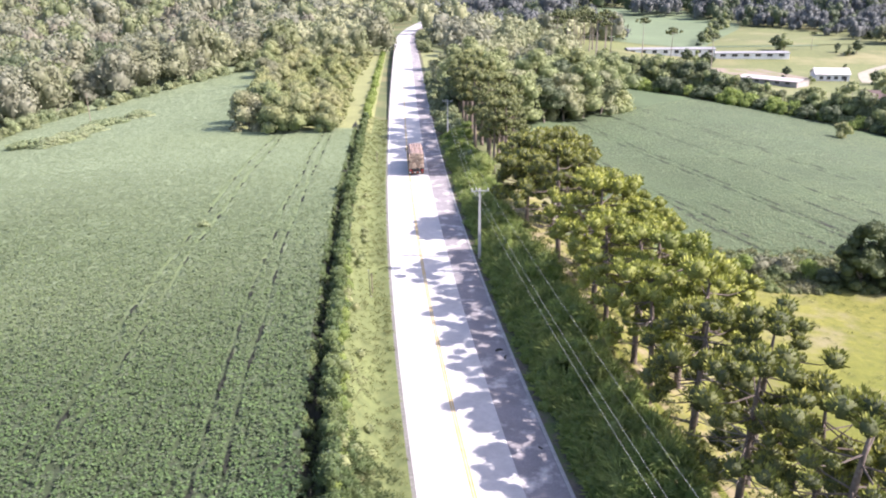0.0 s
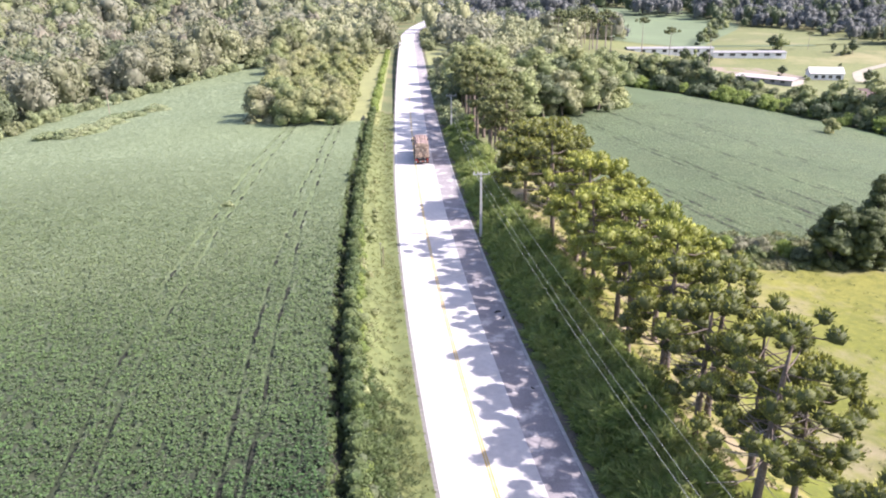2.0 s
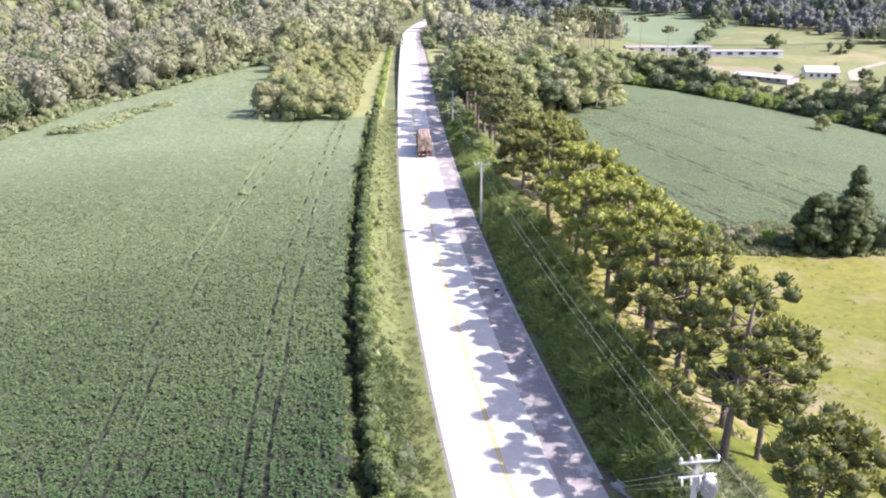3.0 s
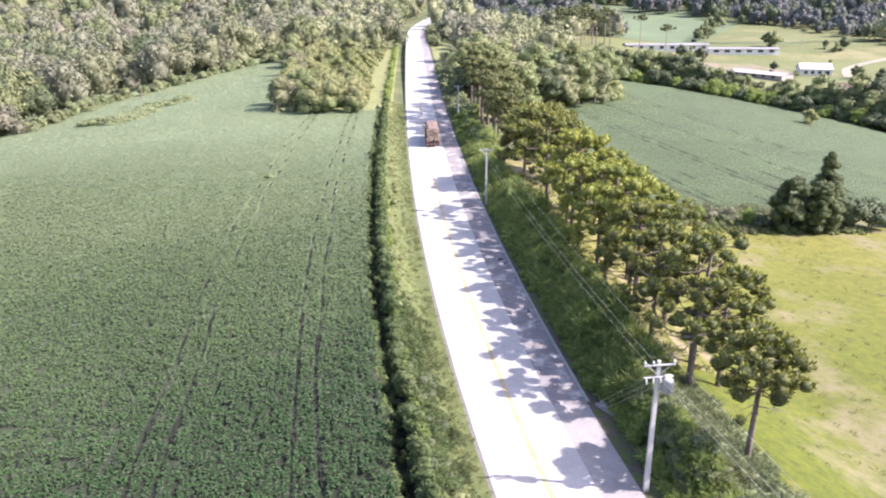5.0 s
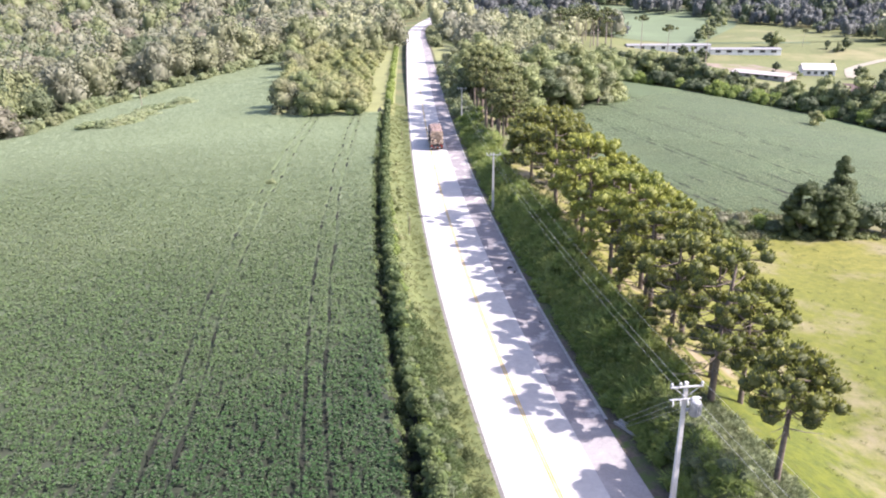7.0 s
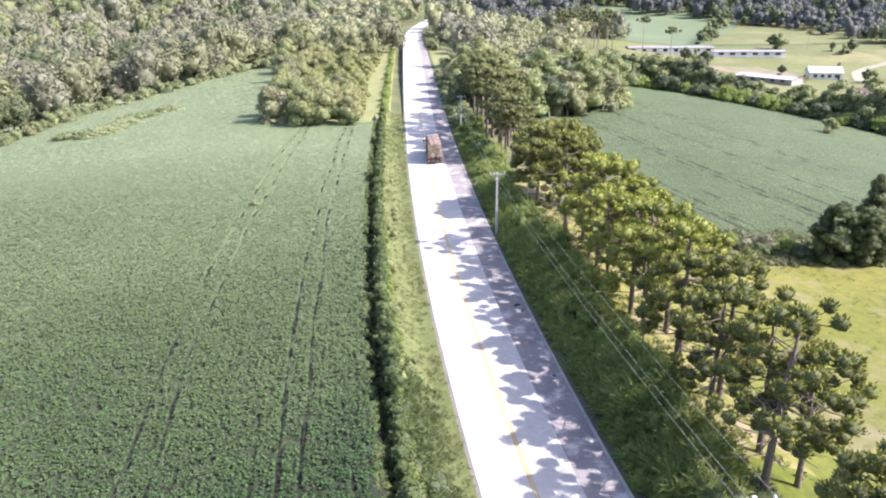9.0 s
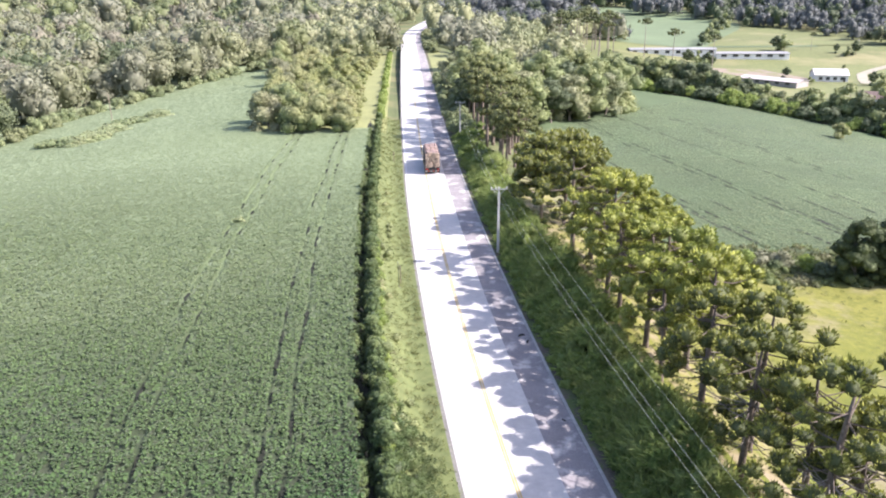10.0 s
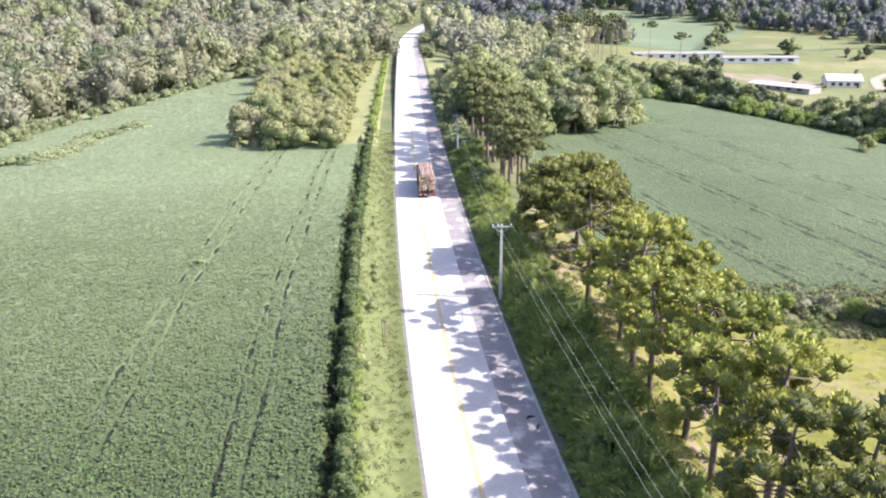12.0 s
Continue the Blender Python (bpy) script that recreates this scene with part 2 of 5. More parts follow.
M["dead_wood"] = surface("dead_wood", (0.16, 0.14, 0.12), (0.33, 0.30, 0.265), 6.0, 0.8, 0.95, 0.3)
M["pale_bark"] = surface("pale_bark", (0.24, 0.20, 0.17), (0.40, 0.35, 0.31), 3.0, 0.5, 0.95, 0.4)
M["tree_bark"] = surface("tree_bark", (0.11, 0.09, 0.07), (0.27, 0.24, 0.20), 5.0, 0.5, 0.95, 0.5)
M["barn_wall"] = surface("barn_wall", (0.66, 0.67, 0.68), (0.80, 0.80, 0.80), 1.0, 0.1, 0.8, 0.05)
M["barn_roof"] = surface("barn_roof", (0.22, 0.22, 0.225), (0.31, 0.31, 0.315), 1.5, 0.12, 0.7, 0.1)
M["sheet_roof"] = surface("sheet_roof", (0.46, 0.44, 0.43), (0.60, 0.58, 0.56), 1.0, 0.1, 0.6, 0.05)
M["shed_roof"] = surface("shed_roof", (0.38, 0.345, 0.34), (0.49, 0.455, 0.445), 1.0, 0.1, 0.7, 0.08)
M["shed_wall"] = surface("shed_wall", (0.30, 0.275, 0.26), (0.42, 0.39, 0.37), 1.0, 0.2, 0.85, 0.1)
M["tile_roof"] = surface("tile_roof", (0.10, 0.072, 0.064), (0.17, 0.12, 0.105), 2.5, 0.3, 0.9, 0.3)
M["window_dark"] = surface("window_dark", (0.02, 0.025, 0.03), (0.06, 0.065, 0.07), 2.0, 0.4, 0.3, 0.0)
M["farm_yard"] = surface("farm_yard", (0.19, 0.15, 0.115), (0.27, 0.225, 0.175), 0.5, 0.08, 0.95, 0.3, patch=(0.14, 0.15, 0.06), patch_scale=0.09, patch_at=(0.5, 0.6))
M["farm_track"] = surface("farm_track", (0.25, 0.235, 0.18), (0.34, 0.32, 0.25), 1.2, 0.1, 0.95, 0.3)
M["leaf_pale"] = foliage("leaf_pale", (0.205, 0.232, 0.122), (0.320, 0.340, 0.188), (0.295, 0.305, 0.175), clump=0.1, grain=1.0, sheen=0.3)
M["grove_leaf"] = foliage("grove_leaf", (0.165, 0.210, 0.090), (0.290, 0.340, 0.148), (0.27, 0.295, 0.128), clump=0.08, grain=1.0)
M["clump_leaf"] = foliage("clump_leaf", (0.165, 0.212, 0.088), (0.275, 0.322, 0.138), (0.265, 0.285, 0.13), clump=0.1, grain=1.3)
M["crop_leaf_right"] = foliage("crop_leaf_right", (0.066, 0.104, 0.043), (0.084, 0.126, 0.053), (0.097, 0.132, 0.053), rough=0.8, clump=0.04, grain=0.1, sheen=0.5, relief=0.01)
M["araucaria_leaf"] = foliage("araucaria_leaf", (0.150, 0.164, 0.034), (0.330, 0.338, 0.074), through_leaf=0.08, grain=3.0, relief=0.06, sheen=0.0)
# Colours of the tuft cores: shade inside the needles, painted dark.
M["tuft_shade"] = foliage("tuft_shade", (0.056, 0.070, 0.020), (0.110, 0.124, 0.036), through_leaf=0.03, grain=5.0, relief=0.12, sheen=0.0)
M["young_tuft_shade"] = foliage("young_tuft_shade", (0.125, 0.146, 0.030), (0.200, 0.222, 0.048), through_leaf=0.03, grain=5.0, relief=0.12, sheen=0.0)
M["old_needles"] = foliage("old_needles", (0.150, 0.170, 0.070), (0.350, 0.368, 0.150), through_leaf=0.24, grain=2.0, relief=0.08, sheen=0.1)
M["young_needles"] = foliage("young_needles", (0.205, 0.238, 0.044), (0.370, 0.398, 0.082), through_leaf=0.1, grain=3.0, relief=0.06, sheen=0.0)
M["hedge_leaf"] = foliage("hedge_leaf", (0.055, 0.098, 0.030), (0.106, 0.158, 0.048), (0.108, 0.148, 0.045), clump=0.35, grain=3.0)
M["bank_blade"] = foliage("bank_blade", (0.105, 0.138, 0.042), (0.182, 0.210, 0.070), (0.185, 0.198, 0.072), clump=0.4, through_leaf=0.45)
M["shade_leaf"] = foliage("shade_leaf", (0.190, 0.275, 0.070), (0.340, 0.430, 0.120), (0.300, 0.380, 0.105), clump=0.3, grain=3.0, through_leaf=0.55)
M["roadside_grass"] = surface("roadside_grass", (0.18, 0.20, 0.075), (0.255, 0.268, 0.11), 2.0, 0.1, 0.9, 0.5)
M["yellow_scrub"] = foliage("yellow_scrub", (0.265, 0.30, 0.125), (0.39, 0.42, 0.19), (0.36, 0.365, 0.185), clump=0.12, grain=1.5, through_leaf=0.45)
M["scrub_leaf"] = foliage("scrub_leaf", (0.205, 0.262, 0.130), (0.305, 0.365, 0.190), (0.30, 0.34, 0.18), clump=0.2, grain=1.5, through_leaf=0.4)
M["brown_scrub"] = foliage("brown_scrub", (0.215, 0.215, 0.135), (0.325, 0.318, 0.200), (0.27, 0.285, 0.15), clump=0.1, grain=1.6)
M["leaf_olive"] = foliage("leaf_olive", (0.176, 0.190, 0.112), (0.222, 0.236, 0.144), (0.214, 0.220, 0.138), clump=0.05, grain=0.7, sheen=0.2, relief=0.1)
M["thicket_top"] = foliage("thicket_top", (0.205, 0.275, 0.085), (0.350, 0.425, 0.140), (0.31, 0.365, 0.12), clump=0.3, through_leaf=0.55)
M["edge_leaf"] = foliage("edge_leaf", (0.155, 0.198, 0.092), (0.245, 0.295, 0.142), (0.23, 0.26, 0.128), clump=0.12, grain=1.5)
M["weed_leaf"] = foliage("weed_leaf", (0.062, 0.098, 0.034), (0.120, 0.160, 0.060), (0.115, 0.142, 0.054), clump=0.4, through_leaf=0.4)
M["margin_leaf"] = foliage("margin_leaf", (0.110, 0.155, 0.050), (0.200, 0.250, 0.085), (0.21, 0.21, 0.11), clump=0.25, through_leaf=0.4)
M["elephant_grass"] = foliage("elephant_grass", (0.110, 0.150, 0.072), (0.215, 0.260, 0.130), (0.19, 0.22, 0.105), clump=0.4, through_leaf=0.35)
M["dry_weed"] = foliage("dry_weed", (0.15, 0.155, 0.075), (0.24, 0.24, 0.12), (0.18, 0.205, 0.085), clump=0.4, through_leaf=0.35)
# Grey and brown forest leaves lifted paler, with distance haze painted in.
M["leaf_haze_grey"] = foliage("leaf_haze_grey", (0.176, 0.190, 0.132), (0.220, 0.234, 0.162), (0.204, 0.212, 0.150), clump=0.05, grain=0.7, sheen=0.2, relief=0.1)
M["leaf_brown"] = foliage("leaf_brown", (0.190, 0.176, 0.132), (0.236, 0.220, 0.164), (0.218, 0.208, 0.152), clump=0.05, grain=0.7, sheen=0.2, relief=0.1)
M["leaf_green"] = foliage("leaf_green", (0.140, 0.172, 0.078), (0.200, 0.234, 0.108), (0.20, 0.222, 0.108), clump=0.06, grain=0.8, relief=0.1)
M["pasture_leaf"] = foliage("pasture_leaf", (0.060, 0.088, 0.036), (0.142, 0.176, 0.072), (0.10, 0.13, 0.05), clump=0.3, grain=2.6, through_leaf=0.2, sheen=0.0)
M["leaf_dark"] = foliage("leaf_dark", (0.070, 0.098, 0.05), (0.120, 0.152, 0.078), clump=0.07, grain=1.6)
# Blue of the distant haze painted into the far wood's leaves.
M["leaf_haze_blue"] = foliage("leaf_haze_blue", (0.086, 0.100, 0.112), (0.132, 0.147, 0.156), clump=0.05, grain=1.0)


# ---- the lie of the land ----
def ease(a, b, v):
    t = min(1.0, max(0.0, (v - a) / (b - a)))
    return t * t * (3 - 2 * t)


def road_x(y):
    x = 6.2 - 0.077 * (y - 17) - 6.6 * (1 - math.exp(-(max(y, -40) - 17) / 55))
    return x + (0.00055 * (min(y, 560) - 370) ** 2 if y > 370 else 0.0)


def land(x, y):
    """Height of the ground: banks beside the road, fields that fall away on both sides, hills behind."""
    s = (x - road_x(y)) * 0.99
    far = ease(470, 1600, math.hypot(x, y)) * 62
    if s < 0:
        a = -s
        z = (3.7 - 1.6 * ease(70, 140, y) - 1.6 * ease(140, 210, y)) * ease(5.0, 9.5, a)
        # Trench added beside the hedge so that the strip falls darker.
        z -= 1.1 * ease(8.5, 9.1, a) * (1 - ease(9.7, 10.3, a)) * (1 - ease(140, 165, y))
        z += 0.28 * math.sin(y * 0.11 + a * 0.07) * ease(12, 30, a)
        z -= 0.00094 * max(0, min(a, 150) - 20) ** 2
        z += ease(150, 330, a) * 8
    else:
        z = 1.2 * ease(6.8, 10.0, s) * (1 - ease(60, 95, y)) - 3.8 * ease(13, 27, s) - 1.0 * ease(28, 45, s) - 9.5 * ease(55, 170, s)
        z += 5.5 * ease(370, 450, y) * ease(60, 120, s) + 2.0 * ease(130, 300, y) * (1 - ease(20, 60, s))
    return z + far


def at(s, y, up=0.0):
    """The place s metres right of the road's centre line, y metres along."""
    x = road_x(y) + s / 0.99
    return Vector((x, y, land(x, y) + up))


def offset(x, y):
    return (x - road_x(y)) * 0.99


# ---- mesh helpers ----
def part(name, data, material, parent=None, label=""):
    ob = new(name, data)
    if material is not None and not data.materials:
        data.materials.append(material)
    if parent is not None:
        ob.parent = parent
    if label:
        ob["label"] = label
    return ob


def thing(name, label, category, group="", kind="", place=None):
    ob = new(name)
    ob.empty_display_size = 0.3
    if place is not None:
        ob.matrix_basis = place
    return tagged(ob, label, category, group, kind)


def round_grid(n):
    """Directions and faces of a cube blown up to a ball, its underside left open."""
    dirs, faces, seen = [], [], {}
    for ax in range(3):
        for sg in (-1, 1):
            if ax == 2 and sg < 0:
                continue
            ids = {}
            for i in range(n + 1):
                for j in range(n + 1):
                    p = [0, 0, 0]
                    p[ax], p[(ax + 1) % 3], p[(ax + 2) % 3] = sg, math.tan((2 * i / n - 1) * math.pi / 4), math.tan((2 * j / n - 1) * math.pi / 4)
                    v = Vector(p).normalized()
                    key = tuple(round(c, 4) for c in v)
                    if key not in seen:
                        seen[key] = len(dirs)
                        dirs.append(tuple(v))
                    ids[i, j] = seen[key]
            for i in range(n):
                for j in range(n):
                    f = (ids[i, j], ids[i + 1, j], ids[i + 1, j + 1], ids[i, j + 1])
                    faces.append(f if sg > 0 else f[::-1])
    return np.array(dirs), np.array(faces, dtype=np.int32)


BALL = {n: round_grid(n) for n in (2, 3, 4)}


def wavy(d, phase):
    """Uneven swelling over a ball of directions, and its slope."""
    arg = d @ WAVES.T + phase
    return np.sin(arg).mean(-1)[..., None], (np.cos(arg) @ WAVES) / len(WAVES)


def lobe_points(spots, n, rough=0.14, flat=0.85):
    """Uneven rounded cores of leaf clumps: an array of clumps x corners x 3."""
    dirs = BALL[n][0]
    c = np.array([s[:3] for s in spots], float)[:, None, :]
    r = np.array([s[3] for s in spots], float)[:, None, None]
    k = RNG.uniform(1 - rough, 1 + rough, (len(spots), len(dirs), 1))
    squash = RNG.uniform(0.75, 1.2, (len(spots), 1, 3)) * (1, 1, flat)
    return c + dirs[None] * squash * r * k


def leaf_lobes(spots, leaves, leaf, n=3, flat=0.82, rough=0.3, low=-0.3, loose=0.5, inner=0.8):
    """Leaves over the swelling shells of uneven clumps, and the dark cores under them."""
    at_ = np.array([s[:3] for s in spots], float)[:, None, :]
    r = np.array([s[3] for s in spots], float)[:, None, None]
    m = len(spots)
    phase = RNG.uniform(0, 6.283, (m, 1, len(WAVES)))
    squash = RNG.uniform(0.85, 1.18, (m, 1, 3)) * (1, 1, flat)
    dirs = np.broadcast_to(BALL[n][0][None], (m, *BALL[n][0].shape))
    cores = at_ + dirs * squash * r * inner * (1 + rough * wavy(dirs, phase)[0]) * RNG.uniform(0.93, 1.07, (m, dirs.shape[1], 1))
    d = unit(m * leaves).reshape(m, leaves, 3)
    d[..., 2] = np.where(d[..., 2] < low, -d[..., 2], d[..., 2])
    swell, slope = wavy(d, phase)
    spot = at_ + d * squash * r * (1 + rough * swell) * RNG.uniform(0.9, 1.07, (m, leaves, 1))
    normal = d - rough * (slope - d * (d * slope).sum(-1, keepdims=True))
    size = np.repeat(leaf * np.sqrt(r[:, 0, 0] / np.median(r)), leaves)
    return leaf_quads(spot.reshape(-1, 3), normal.reshape(-1, 3), size, size * 0.68, loose), cores


def quads(name, q, material, lobes=None, n=2, core=None):
    """A mesh out of single leaves (an array of n x 4 x 3), with or without rounded cores under them."""
    q = np.ascontiguousarray(q, dtype=np.float32).reshape(-1, 4, 3)
    co, idx = q.reshape(-1, 3), np.arange(4 * len(q), dtype=np.int32).reshape(-1, 4)
    smooth = np.zeros(len(idx), bool)
    if lobes is not None:
        faces = BALL[n][1]
        k = lobes.shape[1]
        more = (faces[None] + (np.arange(len(lobes)) * k)[:, None, None] + len(co)).reshape(-1, 4).astype(np.int32)
        co = np.concatenate([co, lobes.reshape(-1, 3).astype(np.float32)])
        idx = np.concatenate([idx, more])
        smooth = np.concatenate([smooth, np.ones(len(more), bool)])
    m = len(idx)
    me = bpy.data.meshes.new(name)
    me.vertices.add(len(co))
    me.vertices.foreach_set("co", co.ravel())
    me.loops.add(4 * m)
    me.loops.foreach_set("vertex_index", idx.ravel())
    me.polygons.add(m)
    me.polygons.foreach_set("loop_start", np.arange(0, 4 * m, 4, dtype=np.int32))
    me.polygons.foreach_set("loop_total", np.full(m, 4, dtype=np.int32))
    me.polygons.foreach_set("use_smooth", smooth)
    me.update(calc_edges=True)
    me.materials.append(material)
    if core is not None:
        me.materials.append(core)
        me.polygons.foreach_set("material_index", smooth.astype(np.int32))
    return me


class Geo:
    """Collects tubes, boxes and sheets into one mesh."""

    def __init__(self):
        self.v, self.f = [], []

    def tube(self, pts, radii, n=8, cap=True):
        pts = [Vector(p) for p in pts]
        start = len(self.v)
        for i, p in enumerate(pts):
            d = (pts[min(i + 1, len(pts) - 1)] - pts[max(i - 1, 0)]).normalized()
            side = d.cross(Vector((0, 0, 1)) if abs(d.z) < 0.9 else Vector((1, 0, 0))).normalized()
            up = side.cross(d)
            for k in range(n):
                a = 2 * math.pi * k / n
                self.v.append(tuple(p + (side * math.cos(a) + up * math.sin(a)) * radii[i]))
        for i in range(len(pts) - 1):
            for k in range(n):
                a, b = start + i * n + k, start + i * n + (k + 1) % n
                self.f.append((a, a + n, b + n, b))
        if cap:
            self.f.append(tuple(start + k for k in range(n)))
            last = start + (len(pts) - 1) * n
            self.f.append(tuple(last + n - 1 - k for k in range(n)))
        return self

    def box(self, lo, hi, bevel=0.0):
        """A box with chamfered upright and level edges."""
        (x0, y0, z0), (x1, y1, z1) = lo, hi
        b = min(bevel, (x1 - x0) / 3, (y1 - y0) / 3, (z1 - z0) / 3)
        start = len(self.v)
        if b <= 0:
            rings = [(0, z0), (0, z1)]
        else:
            rings = [(b, z0), (0, z0 + b), (0, z1 - b), (b, z1)]
        for inset, z in rings:
            c = max(b, 0.0)
            xa, xb, ya, yb = x0 + inset, x1 - inset, y0 + inset, y1 - inset
            ring = [(xa + c, ya), (xb - c, ya), (xb, ya + c), (xb, yb - c), (xb - c, yb), (xa + c, yb), (xa, yb - c), (xa, ya + c)] if c else [(xa, ya), (xb, ya), (xb, yb), (xa, yb)]
            self.v += [(x, y, z) for x, y in ring]
        n = 8 if b > 0 else 4
        for i in range(len(rings) - 1):
            for k in range(n):
                a, bb = start + i * n + k, start + i * n + (k + 1) % n
                self.f.append((a, bb, bb + n, a + n))
        self.f.append(tuple(start + n - 1 - k for k in range(n)))
        last = start + (len(rings) - 1) * n
        self.f.append(tuple(last + k for k in range(n)))
        return self

    def prism(self, outline, axis, lo, hi):
        """An outline of 2D points pulled along an axis ('x' or 'y')."""
        start, n = len(self.v), len(outline)
        for w in (lo, hi):
            for a, b in outline:
                self.v.append((w, a, b) if axis == "x" else (a, w, b))
        for k in range(n):
            a, b = start + k, start + (k + 1) % n
            self.f.append((a, b, b + n, a + n))
        self.f.append(tuple(start + n - 1 - k for k in range(n)))
        self.f.append(tuple(start + n + k for k in range(n)))
        return self

    def mesh(self, name, material=None, smooth=False):
        me = bpy.data.meshes.new(name)
        me.from_pydata(self.v, [], self.f)
        bm = bmesh.new()
        bm.from_mesh(me)
        bmesh.ops.recalc_face_normals(bm, faces=bm.faces)
        bm.to_mesh(me)
        bm.free()
        if smooth:
            me.polygons.foreach_set("use_smooth", [True] * len(me.polygons))
        if material:
            me.materials.append(material)
        return me


def sheet(name, ss_list, ys, up, material, shift=None):
    """A strip of land between offsets from the road, laid over the ground. up: height, or a function of s and y."""
    v, f = [], []
    n = len(ss_list)
    for y in ys:
        for s in ss_list:
            s += shift(y) if shift else 0.0
            x = road_x(y) + s / 0.99
            v.append((x, y, land(x, y) + (up(s, y) if callable(up) else up)))
    for j in range(len(ys) - 1):
        for i in range(n - 1):
            a = j * n + i
            f.append((a, a + 1, a + n + 1, a + n))
    me = bpy.data.meshes.new(name)
    me.from_pydata(v, [], f)
    me.polygons.foreach_set("use_smooth", [True] * len(f))
    me.materials.append(material)
    return new(name, me)


def steps(*spans):
    """Rising numbers: (from, to, step), ..."""
    out = []
    for a, b, d in spans:
        out += list(np.arange(a, b - 1e-6, d))
    return [float(v) for v in out] + [float(spans[-1][1])]


RNG = np.random.default_rng(11)
WAVES = np.random.default_rng(4).normal(size=(7, 3)) * 3.6


def unit(n):
    v = RNG.normal(size=(n, 3))
    return v / np.linalg.norm(v, axis=1, keepdims=True)


def leaf_quads(centres, normals, length, width, jitter=0.6):
    """Diamond leaves at the centres, facing about along the normals."""
    n = len(centres)
    nn = normals + np.broadcast_to(np.reshape(jitter, (-1, 1)), (n, 1)) * RNG.normal(size=(n, 3))
    nn /= np.linalg.norm(nn, axis=1, keepdims=True) + 1e-9
    u = np.cross(nn, unit(n))
    u /= np.linalg.norm(u, axis=1, keepdims=True) + 1e-9
    w = np.cross(nn, u)
    ll = (length * RNG.uniform(0.6, 1.3, n))[:, None]
    ww = (width * RNG.uniform(0.6, 1.3, n))[:, None]
    return np.stack([centres - u * ll, centres - w * ww, centres + u * ll, centres + w * ww], 1)


def blade_quads(roots, dirs, length, width):
    """Narrow pointed blades that grow from the roots along the directions."""
    n = len(roots)
    d = dirs / (np.linalg.norm(dirs, axis=1, keepdims=True) + 1e-9)
    side = np.cross(d, unit(n))
    side /= np.linalg.norm(side, axis=1, keepdims=True) + 1e-9
    ll = (length * RNG.uniform(0.7, 1.25, n))[:, None]
    ww = (width * RNG.uniform(0.7, 1.25, n))[:, None]
    mid = roots + d * ll * 0.5
    return np.stack([roots, mid - side * ww, roots + d * ll, mid + side * ww], 1)


def clump_quads(c, r, n, leaf, flat=0.8, low=-0.35, loose=0.38):
    """Leaves on the shell of a rounded clump, few of them underneath."""
    d = unit(n * 2)
    d = d[d[:, 2] > low][:n]
    rad = r * RNG.uniform(0.8, 1.06, len(d))[:, None]
    return leaf_quads(np.asarray(c) + d * rad * (1, 1, flat), d, leaf, leaf * 0.7, loose)


# ---- ground, road, fields ----
S_LINES = steps((-1500, -400, 110), (-400, -150, 25), (-150, -40, 6), (-40, -12, 2), (-12, -3, 0.5), (-3, 3, 3), (3, 14, 0.5), (14, 50, 1.5), (50, 200, 6), (200, 420, 25), (420, 1500, 110))
Y_LINES = steps((-160, -20, 20), (-20, 160, 2.5), (160, 480, 8), (480, 1000, 30), (1000, 3200, 130))


def ground_up(s, y):
    return -0.25 if -4.1 < s < 6.3 else 0.0


ground = sheet("ground", S_LINES, Y_LINES, ground_up, M["grass"])
tagged(ground, "rolling grass-covered farmland between road, fields and woods", "ground", kind="structure")

ROAD_Y = steps((-160, 160, 2.5), (160, 544, 6))


def strip(name, s0, s1, ys, up, material, label, category, depth=0.0):
    """A ribbon along the road; with a depth its sides are closed, so that it has a thickness."""
    v, f = [], []
    prof = [(s0, up - depth), (s0, up), (s1, up), (s1, up - depth)] if depth else [(s0, up), (s1, up)]
    n = len(prof)
    for y in ys:
        zc = land(road_x(y), y)
        for s, h in prof:
            v.append((road_x(y) + s / 0.99, y, zc + h))
    for j in range(len(ys) - 1):
        for i in range(n - 1):
            a = j * n + i
            f.append((a, a + 1, a + n + 1, a + n))
    me = bpy.data.meshes.new(name)
    me.from_pydata(v, [], f)
    me.materials.append(material)
    return tagged(new(name, me), label, category, kind="structure")


strip("road", -3.55, 3.15, ROAD_Y, 0.03, M["concrete_road"], "pale sunlit concrete two-lane country road", "road", 0.3)
strip("road_shoulder", 3.15, 5.9, steps((-160, 27.5, 2.5)), 0.015, M["sunlit_asphalt"], "pale dusty asphalt shoulder beside the road, its sunlight painted in", "road shoulder", 0.3)
strip("road_shoulder", 3.15, 5.9, steps((27.5, 160, 2.5), (160, 544, 6)), 0.015, M["asphalt"], "dark worn asphalt shoulder with pale patches of dust and painted sun flecks beside the road", "road shoulder", 0.3)
strip("verge", -3.88, -3.55, ROAD_Y, 0.012, M["verge_dust"], "dusty grey gravel verge between concrete road and grass", "verge", 0.3)
strip("gutter", 5.9, 6.15, steps((28, 420, 4)), 0.07, M["kerb"], "pale concrete kerb along the asphalt shoulder", "kerb", 0.35)
strip("dirt_edge", 6.15, 7.1, steps((-30, 420, 4)), 0.03, M["dirt"], "bare brown earth strip behind the kerb", "dirt strip", 0.3)
strip("dirt_edge", 5.9, 6.15, steps((-30, 28, 4)), 0.012, M["dirt"], "bare earth beside the unkerbed asphalt shoulder", "dirt strip", 0.3)
strip("entrance", 5.9, 8.5, steps((20.5, 27.5, 1.0)), 0.05, M["dirt"], "short trampled dirt exit beside the road shoulder", "dirt track", 0.25)
